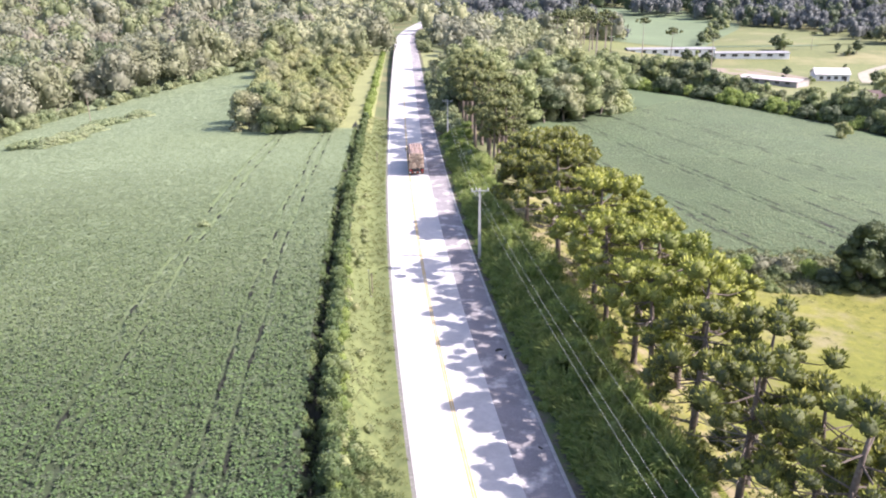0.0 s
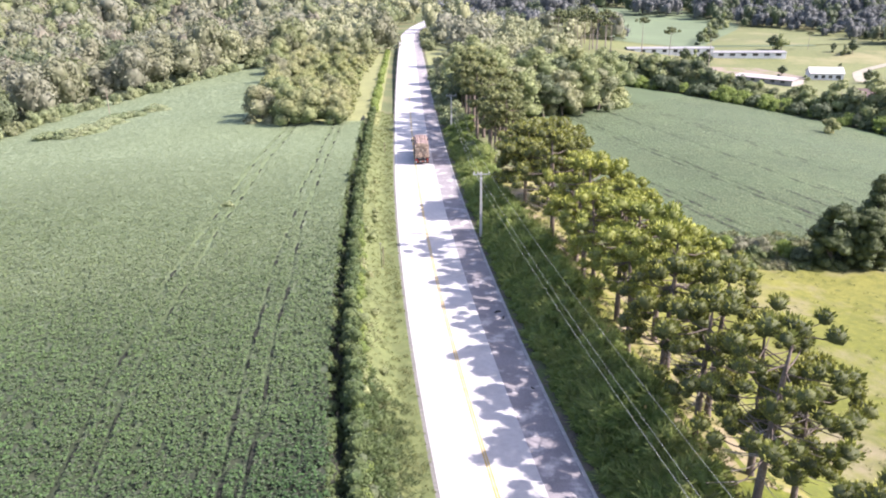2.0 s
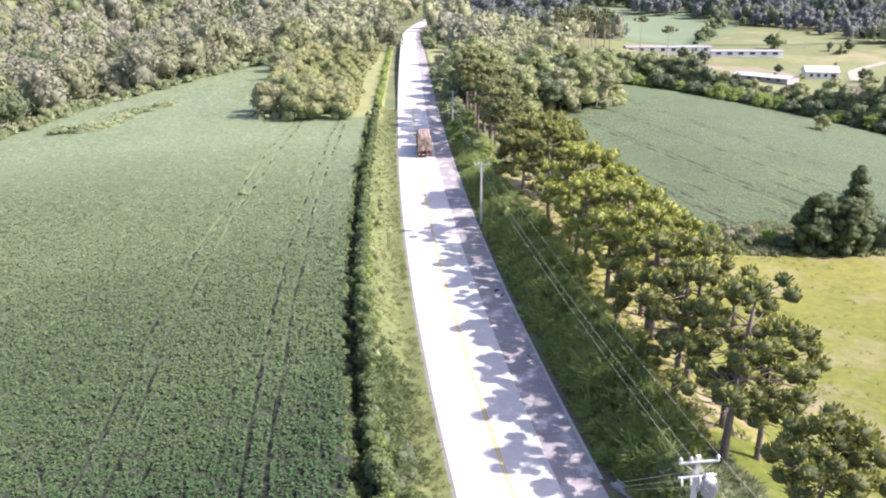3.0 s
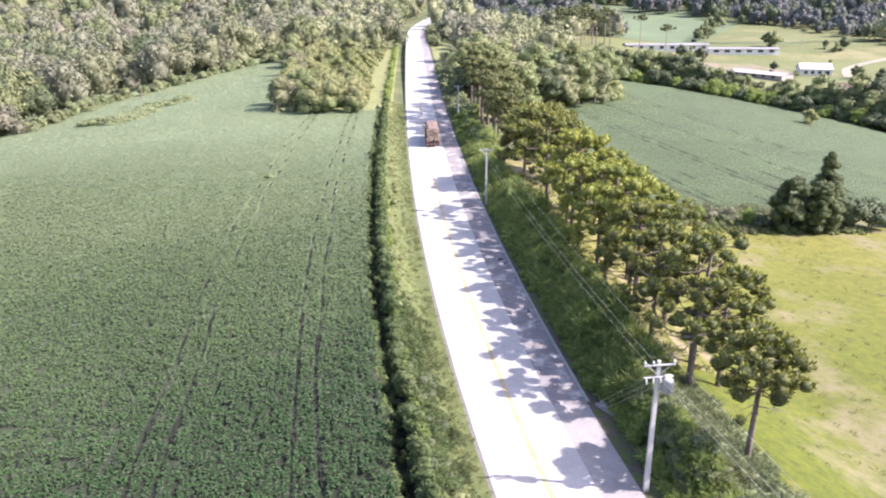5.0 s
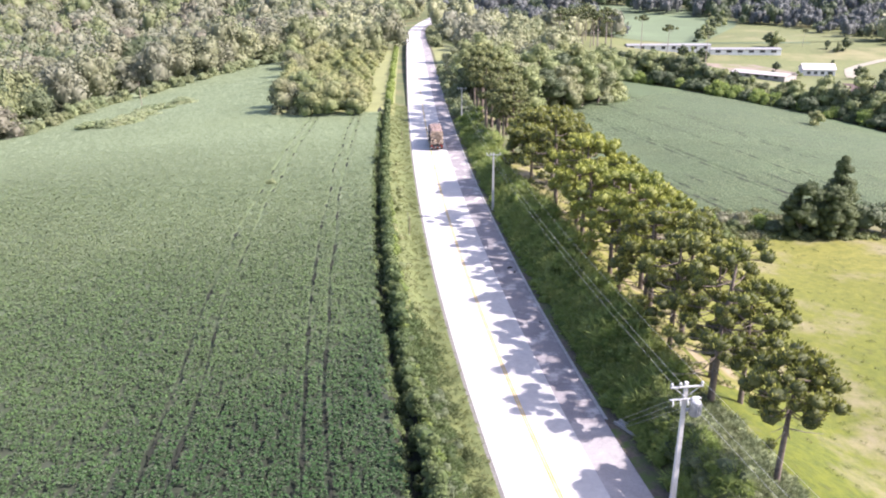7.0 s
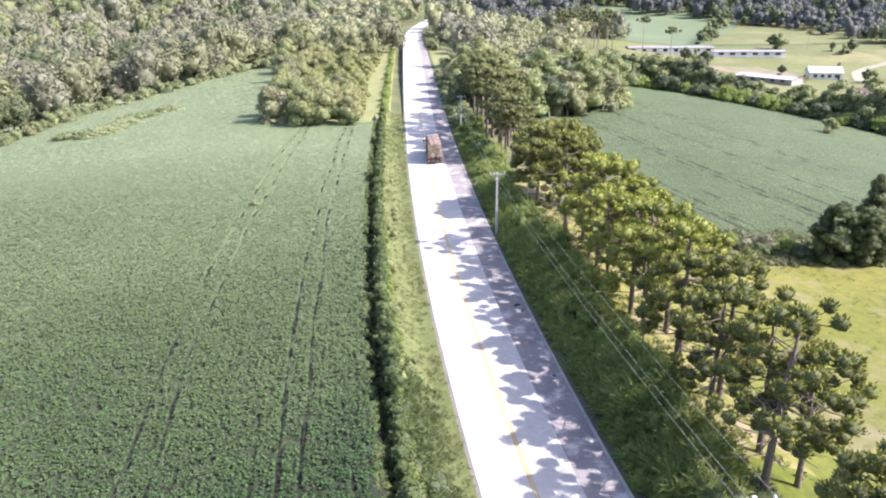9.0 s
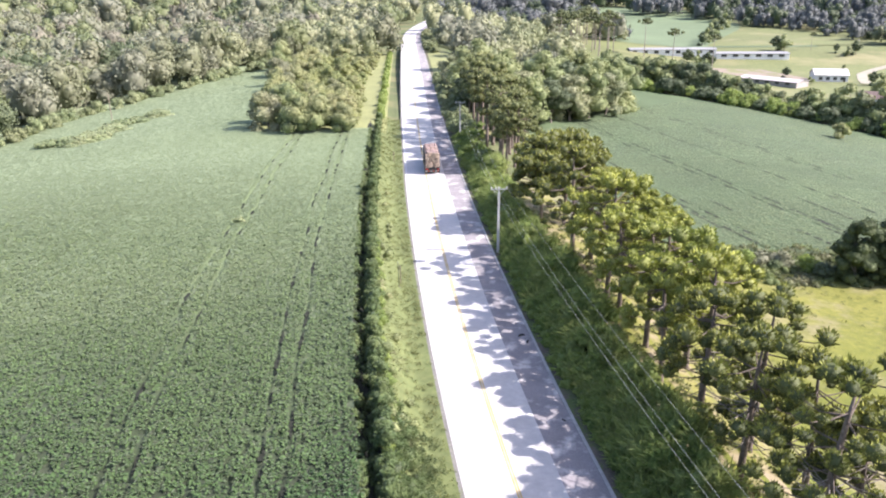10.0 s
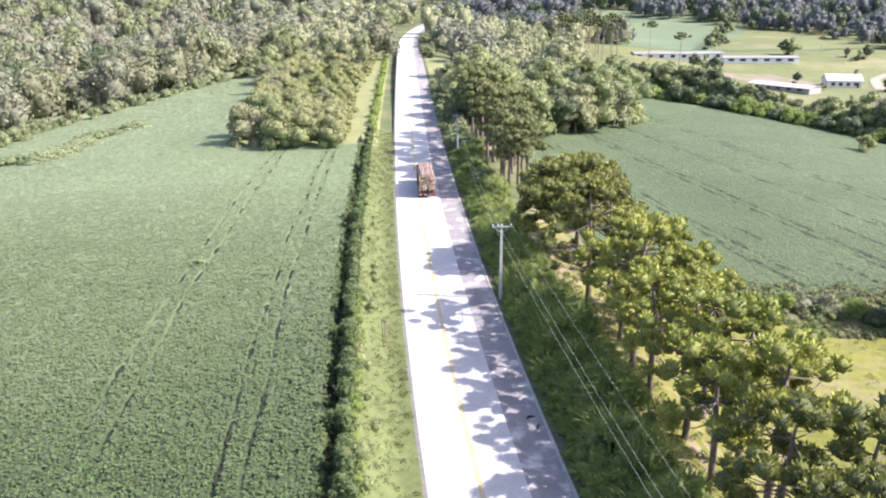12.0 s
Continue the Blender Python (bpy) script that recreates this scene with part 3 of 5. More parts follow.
for s in (-0.15, 0.03):
    strip("centre_line", s, s + 0.12, ROAD_Y, 0.037, M["yellow_paint"], "worn yellow centre line painted on concrete", "road marking")
strip("edge_line", -3.38, -3.28, ROAD_Y, 0.037, M["white_paint"], "white edge line painted on the concrete", "road marking")

# low ground covers
litter = sheet("forest_floor", steps((10.5, 19.5, 1.5)), steps((32, 112, 2.5)), 0.076, M["litter"])
tagged(litter, "yellow-green grass and tan needle litter under the araucarias", "forest floor", kind="structure")


meadow = sheet("meadow", steps((13.0, 60, 1.5), (60, 150, 6)), steps((-60, 85, 2.5)), 0.07, M["meadow"])
tagged(meadow, "yellow-green pasture with dry pale patches", "pasture", kind="structure")
far_meadow = sheet("far_meadow", steps((62, 420, 6)), steps((262, 470, 6)), 0.12, M["far_meadow"])
tagged(far_meadow, "sunlit yellowish pasture round the farm buildings", "pasture", kind="structure")
upper_meadow = sheet("upper_meadow", steps((172, 330, 8)), steps((452, 620, 8)), 0.45, M["far_meadow"], lambda y: (y - 452) * 0.44)
yard = sheet("farm_yard", steps((158, 186, 4)), steps((336, 384, 4)), 0.2, M["farm_yard"], lambda y: (y - 336) * -0.2)
tagged(yard, "bare pinkish earth of the farm yard between the sheds", "farm yard", kind="structure")
tagged(upper_meadow, "sunlit pasture rising behind the barn to the wood", "pasture", kind="structure")
far_crop = sheet("far_crop", steps((118, 235, 6)), steps((446, 760, 8)), 0.3, M["far_crop"])
tagged(far_crop, "green crop on a far hillside behind the barn", "crop field", kind="structure")
strip_grass = sheet("roadside_grass", steps((-36, -7, 1.0)), steps((150, 330, 5)), 0.08, M["roadside_grass"])
tagged(strip_grass, "yellow sunlit grass strip beside the road", "grass", kind="structure")
bank = sheet("bank", steps((-9.0, -4.5, 0.5), (-4.5, -3.84, 0.33)), steps((-30, 170, 2.5)), 0.05, M["bank_grass"])
tagged(bank, "grassy bank rising from the road to the field", "bank", kind="structure")
# Dark sheet laid where the hedge's shadow falls.
ditch = sheet("ditch", steps((-11.0, -8.0, 0.5)), steps((-30, 160, 2.5)), 0.055, M["shaded_soil"])
tagged(ditch, "near-black strip between hedge and crop, the hedge's shadow painted in", "ditch", kind="structure")

TRACKS_LEFT = (-14.6, -16.2, -23.9, -25.6)
TRACKS_RIGHT = (39.5, 41.3, 54.4, 56.2, 69.0, 82.6, 84.4)


def track_at(tr, k, y):
    """Offset of a wheel track: those of the left field follow the road, those of the right field run aslant."""
    if tr > 0:
        tr = tr - 0.3 * (y - 100) - road_x(y)
    return tr + 0.45 * noise.noise(Vector((y * 0.06, k * 7.0, 0.0)))


def crop_up(tracks, height):
    def up(s, y):
        h = height + (1 - 0.9 * ease(60, 95, y)) * (0.10 * noise.noise(Vector((s * 0.9, y * 0.9, 3.0))) + 0.05 * noise.noise(Vector((s * 3, y * 3, 1.0))))
        h *= 1.0 if s < 0 else ease(92, 97, y)
        if y < 90 and noise.noise(Vector((s * 2.0, y * 0.8, 21.0))) > 0.3:
            h -= 0.24
        for k, tr in enumerate(tracks):
            w = track_at(tr, k, y)
            if abs(s - w) < 0.3:
                h -= 0.2
        return max(h, 0.1)
    return up


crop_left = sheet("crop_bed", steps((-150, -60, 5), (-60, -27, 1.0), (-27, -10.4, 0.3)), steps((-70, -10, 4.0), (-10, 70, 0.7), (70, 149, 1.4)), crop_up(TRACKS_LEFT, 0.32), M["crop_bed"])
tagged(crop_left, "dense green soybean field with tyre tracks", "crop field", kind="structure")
crop_back = sheet("crop_bed_back", steps((-120, -36, 4)), steps((143, 300, 3)), crop_up((), 0.32), M["crop_bed"])
tagged(crop_back, "far end of the soybean field below the forest", "crop field", kind="structure")
crop_right = sheet("crop_bed_far", steps((22.5, 66, 0.6), (66, 130, 4)), steps((93, 150, 1.5), (150, 300, 5)), crop_up(TRACKS_RIGHT, 0.40), M["crop_shallow"])
tagged(crop_right, "green soybean field sloping down to a tree line", "crop field", kind="structure")


def tyre_track(tr, k, y0, y1, limit, half, up=0.24):
    """A wheel track pressed through the crop: a near-black ribbon of bare earth with the plants' shade painted in,
    ragged, and broken where the plants have closed over it.
    """
    v, f = [], []
    open_before = False
    for y in steps((y0, y1, 0.4)):
        gap = noise.noise(Vector((y * 0.25, k * 3.0, 9.0))) - limit
        wide = half * min(1.0, max(0.0, gap * 5)) * (0.7 + 1.4 * noise.noise(Vector((y * 1.3, k * 5.0, 2.0))))
        if wide < 0.025:
            open_before = False
            continue
        w = track_at(tr, k, y) + 0.12 * noise.noise(Vector((y * 0.9, k * 4.0, 7.0)))
        for side in (-wide, wide):
            x = road_x(y) + (w + side) / 0.99
            v.append((x, y, land(x, y) + up))
        if open_before:
            n = len(v)
            f.append((n - 4, n - 3, n - 1, n - 2))
        open_before = True
    me = bpy.data.meshes.new("tyre_track")
    me.from_pydata(v, [], f)
    me.materials.append(M["shaded_soil"])
    tagged(new("tyre_track", me), "dark broken wheel track through the soybean field", "tyre track", kind="structure")


for k, tr in enumerate(TRACKS_LEFT):
    tyre_track(tr, k, 0, 142, -0.02 if k < 2 else 0.08, 0.2)
for k, tr in enumerate(TRACKS_RIGHT):
    tyre_track(tr, k, 96, 215 if tr > 50 else 175, -0.06, 0.26, 0.46)
for k, (tr, y0, y1) in enumerate([(39.5, 96, 105), (38.6, 103, 111), (55.9, 99, 113), (66.7, 96, 104), (46.0, 112, 118), (71.0, 118, 124), (62.0, 108, 120), (49.5, 96, 103)]):
    tyre_track(tr, k, y0, y1, -0.6, 0.26, 0.47)


def land_array(x, y):
    return np.array([land(float(a), float(b)) for a, b in zip(x, y)])


def crop_leaves(n, s_range, y_range, leaf, tracks, height, keep=None, power=1.0, loose=0.4, width=0.2, shut=0.0):
    """Leaves of a crop: scattered over the bed in rows, left out in the wheel tracks."""
    y = y_range[0] + (y_range[1] - y_range[0]) * RNG.random(n) ** power
    s = RNG.uniform(*s_range, n)
    row = np.round(s / 0.5) * 0.5
    s = np.where(RNG.random(n) < np.interp(y, (40, 90), (0.55, 0.05)), row + RNG.normal(0, 0.13, n), s)
    y = np.where(RNG.random(n) < np.interp(y, (40, 90), (0.5, 0.0)), np.round(y / 0.42 + 0.5 * np.sin(row * 9.0)) * 0.42 - 0.21 * np.sin(row * 9.0) + RNG.normal(0, 0.11, n), y)
    ok = np.ones(n, bool)
    for k, tr in enumerate(tracks):
        w = np.array([track_at(tr, k, float(v)) for v in y])
        gap = np.array([noise.noise(Vector((float(v) * 0.25, k * 3.0, 9.0))) for v in y])
        ok &= (np.abs(s - w) > width * (1.0 + 1.4 * gap - shut))
    if keep is not None:
        ok &= keep(s, y)
    hole = np.array([noise.noise(Vector((float(a) * 2.0, float(b) * 0.8, 21.0))) for a, b in zip(s, y)])
    ok &= hole < np.interp(y, (15, 50, 90), (0.3, 0.4, 0.9))
    s, y = s[ok], y[ok]
    x = np.array([road_x(float(v)) for v in y]) + s / 0.99
    lump = np.array([noise.noise(Vector((float(a) * 1.3, float(b) * 1.3, 5.0))) for a, b in zip(x, y)])
    z = land_array(x, y) + height + (RNG.uniform(-0.13, 0.06, len(x)) + 0.1 * lump) * np.interp(y, (60, 115), (1.0, 0.2))
    up = np.tile((0.0, 0.0, 1.0), (len(x), 1))
    return leaf_quads(np.stack([x, y, z], 1), up, leaf, leaf * 0.7, loose)


def left_keep(s, y):
    return s < -10.2 + 0.35 * np.sin(y * 1.7) + 0.25 * np.sin(y * 4.3 + 1) + 0.3 * np.sin(y * 0.43)


def field_leaves(s_range, y_range):
    """Leaves of one strip of the field: larger and sparser with the distance from the road's near end."""
    mid = 0.5 * (y_range[0] + y_range[1])
    side = ease(-40, -60, 0.5 * (s_range[0] + s_range[1]))
    per_m2 = float(np.exp(np.interp(mid, (8, 30, 54, 77, 100, 143, 220, 300), np.log((84, 74, 54, 32, 18, 10, 3.2, 1.8))))) * (1 - 0.3 * side)
    leaf = float(np.interp(mid, (8, 54, 100, 143, 220, 300), (0.115, 0.132, 0.19, 0.24, 0.38, 0.44))) * (1 + 0.45 * side)
    loose = float(np.interp(mid, (8, 54, 90, 143), (0.5, 0.36, 0.1, 0.06)))
    n = int(per_m2 * (s_range[1] - s_range[0]) * (y_range[1] - y_range[0]))
    keep = left_keep if mid < 146 else (lambda s, y: s > -114 + (y - 150) * 0.38)
    return crop_leaves(n, s_range, y_range, leaf, TRACKS_LEFT if s_range[1] > -20 else (), float(np.interp(mid, (8, 50, 90, 120), (0.49, 0.47, 0.4, 0.34))), keep, 1.0, loose, 0.16)


strips = []
for y in range(8, 148, 5):
    far = float(np.interp(y, (8, 54, 100), (-62, -104, -125)))
    strips.append(field_leaves((-42, -10.0), (y, y + 5)))
    strips.append(field_leaves((-54, -42), (y, y + 5)))
    strips.append(field_leaves((far, -54), (y, y + 5)))
for y in range(148, 300, 8):
    strips.append(field_leaves((-118, -36), (y, y + 8)))
field = np.concatenate(strips)
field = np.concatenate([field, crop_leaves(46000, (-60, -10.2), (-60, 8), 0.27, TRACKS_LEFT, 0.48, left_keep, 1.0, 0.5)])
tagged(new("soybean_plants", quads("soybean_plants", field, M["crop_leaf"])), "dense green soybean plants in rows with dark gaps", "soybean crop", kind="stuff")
crop = np.concatenate([
    crop_leaves(60000, (22, 112), (92, 150), 0.17, TRACKS_RIGHT, 0.48, lambda s, y: s > 36 - 13 * np.clip((y - 92) / 10, 0, 1), 1.0, 0.06, 0.4, 0.4),
    crop_leaves(40000, (22, 122), (150, 262), 0.28, TRACKS_RIGHT, 0.46, lambda s, y: s > 22 + np.maximum(0, y - 165) * 0.9, 1.0, 0.05, 0.45, 0.4),
])
tagged(new("soybean_plants", quads("soybean_plants_far", crop, M["crop_leaf_right"])), "green soybean plants beside the tree line", "soybean crop", kind="stuff")


# ---- vegetation kinds ----
def tuft_quads(c, r, n):
    """The stiff upright fingers of a round needle tuft."""
    c = np.array(c)
    d = unit(n * 3)
    d = d[d[:, 2] > -0.45][:n]
    return blade_quads(c + d * r * 0.62 * (1, 1, 0.85), d + np.array((0, 0, 0.6)), r * 0.48, r * 0.10)


def araucaria(height, crown, seed, whorls=4, bare=0.5, needles=72, tuft=(0.56, 0.84), arms=(5, 7), dead=0, needle="araucaria_leaf", bark="araucaria_bark", thin=1.0, lean=None, dense=0.4):
    """A candelabra conifer: straight trunk, whorls of bare level branches, round tufts at their upturned ends."""
    rng = random.Random(seed)
    tree = thing("araucaria", "", "")
    g = Geo()
    lean = lean or (rng.uniform(-0.6, 0.6), rng.uniform(-0.6, 0.6))
    spine = [(lean[0] * t * t, lean[1] * t * t, height * t - 0.4 * (1 - t)) for t in (0, 0.06, 0.2, 0.4, 0.6, 0.8, 0.97)]
    r0 = (0.019 * height + 0.05) * thin
    g.tube(spine, [r0 * 1.35, r0, r0 * 0.9, r0 * 0.8, r0 * 0.66, r0 * 0.46, r0 * 0.18], 9)
    part("trunk", g.mesh("trunk", M[bark], True), None, tree)

    def on_trunk(t):
        return Vector((lean[0] * t * t, lean[1] * t * t, height * t))

    tufts = []
    for w in range(whorls):
        f = w / (whorls - 1)
        t = bare + (0.94 - bare) * f ** 0.9
        hub = on_trunk(t)
        reach = crown * (0.82 + 0.3 * math.sin(math.pi * (0.15 + 0.7 * f))) * (1.0 if w < whorls - 1 else 0.55)
        count = rng.randint(*arms) if w < whorls - 1 else 5
        turn = rng.uniform(0, 6.28)
        for k in range(count):
            a = turn + 2 * math.pi * k / count + rng.uniform(-0.25, 0.25)
            far = reach * rng.uniform(0.6, 1.12)
            d = Vector((math.cos(a), math.sin(a), 0))
            c = hub + Vector((0, 0, rng.uniform(-0.35, 0.3)))
            droop = rng.uniform(-0.14, 0.05) - 0.06 * (1 - f) + (0.3 if w == whorls - 1 else 0.0)
            tip = c + d * far + Vector((0, 0, far * (droop + 0.14)))
            b = Geo().tube([c, c + d * far * 0.45 + Vector((0, 0, far * droop)), c + d * far * 0.8 + Vector((0, 0, far * (droop + 0.05))), tip], [0.06, 0.045, 0.035, 0.02], 4, False)
            part("branch", b.mesh("branch", M["branch_bark"]), None, tree)
            if f < 0.3 and rng.random() < 0.4:
                continue
            size = rng.uniform(*tuft)
            tufts.append((tip + Vector((0, 0, 0.25 * size)), size))
            side = Vector((-d.y, d.x, 0))
            for sg in (-1, 1):
                if rng.random() < (dense if far > crown * 0.75 else dense * 0.3):
                    tufts.append((tip + side * sg * size * rng.uniform(0.8, 1.25) - d * size * rng.uniform(0.5, 1.3) + Vector((0, 0, rng.uniform(-0.1, 0.35))), size * rng.uniform(0.65, 0.95)))
            if f > 0.3 and rng.random() < 0.12:
                tufts.append((c.lerp(tip, rng.uniform(0.5, 0.7)) + Vector((0, 0, 0.3)), size * rng.uniform(0.7, 0.95)))
    for k in range(dead):
        t = bare + rng.uniform(-0.14, 0.2)
        a = rng.uniform(0, 6.283)
        d = Vector((math.cos(a), math.sin(a), 0))
        c = on_trunk(t)
        far = crown * rng.uniform(0.45, 0.95)
        b = Geo().tube([c, c + d * far * 0.5 + Vector((0, 0, -0.05 * far)), c + d * far + Vector((0, 0, rng.uniform(-0.06, 0.1) * far))], [0.045, 0.034, 0.016], 4, False)
        part("branch", b.mesh("branch", M["dead_wood"]), None, tree, "bare grey dead branch")
        if rng.random() < 0.18:
            tufts.append((c + d * far, rng.uniform(*tuft) * 0.7))
    tufts.append((on_trunk(1.0), tuft[1]))
    # The cores get the darker colour that stands for shade in the tufts.
    part("crown", quads("crown", np.concatenate([tuft_quads(c, r, needles) for c, r in tufts]), M[needle], lobe_points([(*c, r * 0.76) for c, r in tufts], 2, 0.14, 0.86), 2, M["young_tuft_shade" if needle == "young_needles" else "tuft_shade"]), None, tree, "round dark-green tufts of stiff needles")
    return tree


def crown_spots(rng, height, radius, clumps, low=0.32, size=(0.3, 0.46), cone=0.0):
    """Centres and sizes of the clumps that make an uneven crown, round a large one in its heart."""
    spots = [(0.0, 0.0, height * (low + (1 - low) * 0.42), radius * (0.62 - 0.2 * cone + (0.14 if clumps > 40 else 0.0)))]
    for k in range(clumps - 1):
        mid = (k + rng.random()) / (clumps - 1) if cone else rng.random() ** 0.75
        spread = radius * math.sqrt(max(0.06, 1 - (2 * mid - 0.8) ** 2 * 0.75)) * rng.uniform(0.5, 0.8)
        if cone:
            spread = radius * (1.0 - 0.96 * mid ** 1.2) * rng.uniform(0.3, 0.85)
        a = rng.uniform(0, 6.283)
        r = radius * rng.uniform(*size) * (1 - 0.7 * cone * mid)
        spots.append((math.cos(a) * spread, math.sin(a) * spread, height * (low + (1 - low) * mid) - r * 0.6 + 0.2 * radius * (1 - mid), r))
    return spots


def broadleaf(name, height, radius, seed, material, clumps=18, leaves=140, leaf=0.26, low=0.1, trunk_r=None, cone=0.0, n=2, size=(0.3, 0.46)):
    """A broadleaved tree: tapered trunk, forking limbs, a crown of many leaf clumps with gaps."""
    rng = random.Random(seed)
    tree = thing(name, "", "")
    spots = crown_spots(rng, height, radius, clumps, low, size, cone)
    q, cores = leaf_lobes(spots, leaves, leaf, n)
    g = Geo()
    r0 = trunk_r or 0.022 * height + 0.05
    fork = height * (low + 0.12)
    bend = (rng.uniform(-0.3, 0.3), rng.uniform(-0.3, 0.3))
    g.tube([(0, 0, -0.5), (0, 0, 0.3), (bend[0] * 0.5, bend[1] * 0.5, fork * 0.5), (bend[0], bend[1], fork)], [r0 * 1.4, r0, r0 * 0.85, r0 * 0.65], 8)
    for c in rng.sample(spots, 4):
        limb = Geo().tube([(bend[0], bend[1], fork * 0.92), ((bend[0] + c[0]) * 0.5, (bend[1] + c[1]) * 0.5, (fork + c[2]) * 0.5), c[:3]], [r0 * 0.5, r0 * 0.3, r0 * 0.1], 5, False)
        part("limb", limb.mesh("limb", M["tree_bark"]), None, tree)
    part("trunk", g.mesh("trunk", M["tree_bark"], True), None, tree)
    part("crown", quads("crown", q, material, cores, n), None, tree)
    return tree


def bush(radius, height, seed, material, clumps=7, leaves=80, leaf=0.17):
    rng = random.Random(seed)
    tree = thing("bush", "", "")
    spots = crown_spots(rng, height, radius, clumps, 0.1, (0.34, 0.52))
    q, cores = leaf_lobes(spots, leaves, leaf, 2)
    g = Geo()
    for c in spots[:6]:
        g.tube([(0, 0, -0.3), (c[0] * 0.4, c[1] * 0.4, c[2] * 0.5), c[:3]], [0.07, 0.05, 0.02], 5, False)
    part("stem", g.mesh("stem", M["tree_bark"]), None, tree)
    part("crown", quads("crown", q, material, cores, 2), None, tree)
    return tree


def plant(proto, s=None, y=None, label="", category="", group="", scale=1.0, turn=0.0, xy=None, stretch=1.0, first=set()):
    """Sets a copy of a prototype on the ground; its first use moves the prototype itself."""
    x, y = xy if xy else (road_x(y) + s / 0.99, y)
    m = pose(x, y, land(x, y), 0, 0, turn)
    if proto.name in first:
        ob = copy_thing(proto, m)
    else:
        first.add(proto.name)
        ob = proto
        ob.matrix_basis = m
    ob.scale = (scale, scale, scale * stretch)
    return tagged(ob, label, category, group)


# ---- row of araucarias beside the road ----
rnd = random.Random(23)
NEAR_ARAUCARIA = [araucaria(11.0, 3.1, 1, 5, 0.40, dead=24, dense=0.5), araucaria(12.0, 3.5, 2, 5, 0.38, dead=38, dense=0.5), araucaria(10.4, 2.9, 3, 5, 0.42, dead=20, dense=0.5), araucaria(11.4, 3.2, 4, 5, 0.40, dead=26, dense=0.5), araucaria(9.6, 2.5, 7, 5, 0.60, 64, (0.52, 0.8), (7, 9), dead=8, lean=(0.25, 0.1), dense=0.6),
                  araucaria(11.0, 3.1, 5, 4, 0.5, dead=14, needle="young_needles"), araucaria(11.6, 3.3, 6, 5, 0.48, dead=18, needle="young_needles"), araucaria(10.2, 2.9, 8, 4, 0.52, dead=12, needle="young_needles")]
ROW = [(13.05, 18.8, 4, 0.94), (13.6, 28.2, 1, 1.0), (16.0, 33.0, 0, 0.95), (16.6, 29.6, 2, 0.88), (13.6, 35.5, 3, 0.95), (13.7, 41.5, 2, 1.0), (16.6, 40.0, 3, 0.98), (16.3, 46.5, 3, 1.02), (13.9, 48.5, 0, 1.0),
       (15.0, 54.6, 1, 1.0), (17.4, 52.0, 2, 1.02), (14.4, 59.9, 3, 1.02), (17.9, 58.5, 0, 1.03), (14.8, 64.8, 2, 1.05), (19.0, 64.5, 1, 1.05), (15.5, 70.0, 0, 1.08), (19.2, 70.5, 3, 1.05),
       (14.2, 76.0, 1, 1.12), (17.5, 80.0, 3, 1.1), (21.0, 76.5, 2, 0.95)]
for i, (s, y, kind, sc) in enumerate(ROW):
    young = 44 < y < 74
    if young:
        kind = 5 + i % 3
    plant(NEAR_ARAUCARIA[kind], s, y, "araucaria pine with bare lower trunk and round %s tufts" % ("yellow-green" if young else "dark-green"), "tree", "araucarias beside the road", sc, 0 if kind == 4 else rnd.uniform(0, 360))

# taller ones further along, before the mixed wood
TALL = [araucaria(13.0, 2.6, 11, 4, 0.58, 44, (0.6, 0.95), (6, 8), needle="old_needles"), araucaria(12.0, 2.4, 12, 4, 0.54, 44, (0.6, 0.95), (6, 8), needle="old_needles")]
for s, y, k, sc in [(15.6, 119.9, 0, 0.92), (13.8, 120.5, 1, 0.95), (13.7, 125, 1, 1.0), (16.1, 126, 0, 1.0), (18.2, 130, 1, 1.0), (14.2, 131, 0, 1.1), (12.4, 136, 1, 1.2), (16.8, 137, 0, 1.1), (14.4, 143, 0, 1.2), (12.0, 149, 1, 1.3), (16.5, 151, 0, 1.1), (13.7, 156, 0, 1.22), (13.4, 163, 1, 1.15), (12.9, 167, 0, 1.05), (18.5, 145, 1, 1.0)]:
    plant(TALL[k], s, y, "tall araucaria with a bare trunk and a high tufted crown", "tree", "araucarias beside the road", sc, rnd.uniform(0, 360))

UMBRELLA = araucaria(11.5, 4.0, 21, 6, 0.44, 60, (0.66, 1.0), (9, 11), dead=14, dense=0.8)
for s, y, sc in [(13.8, 91.0, 1.02), (17.8, 94.5, 1.08), (20.4, 99.0, 1.0)]:
    plant(UMBRELLA, s, y, "broad old araucaria with a dense dark umbrella crown", "tree", "araucarias beside the road", sc, rnd.uniform(0, 360))

FAR_TREE = [broadleaf("tree", 10.5, 4.7, 81, M["grove_leaf"], 9, 84, 0.36, 0.02), broadleaf("tree", 11, 4.8, 82, M["grove_leaf"], 9, 84, 0.36, 0.02), broadleaf("tree", 9.5, 4.4, 83, M["leaf_green"], 9, 84, 0.36, 0.02), broadleaf("tree", 10, 4.6, 84, M["leaf_dark"], 9, 84, 0.36, 0.0)]

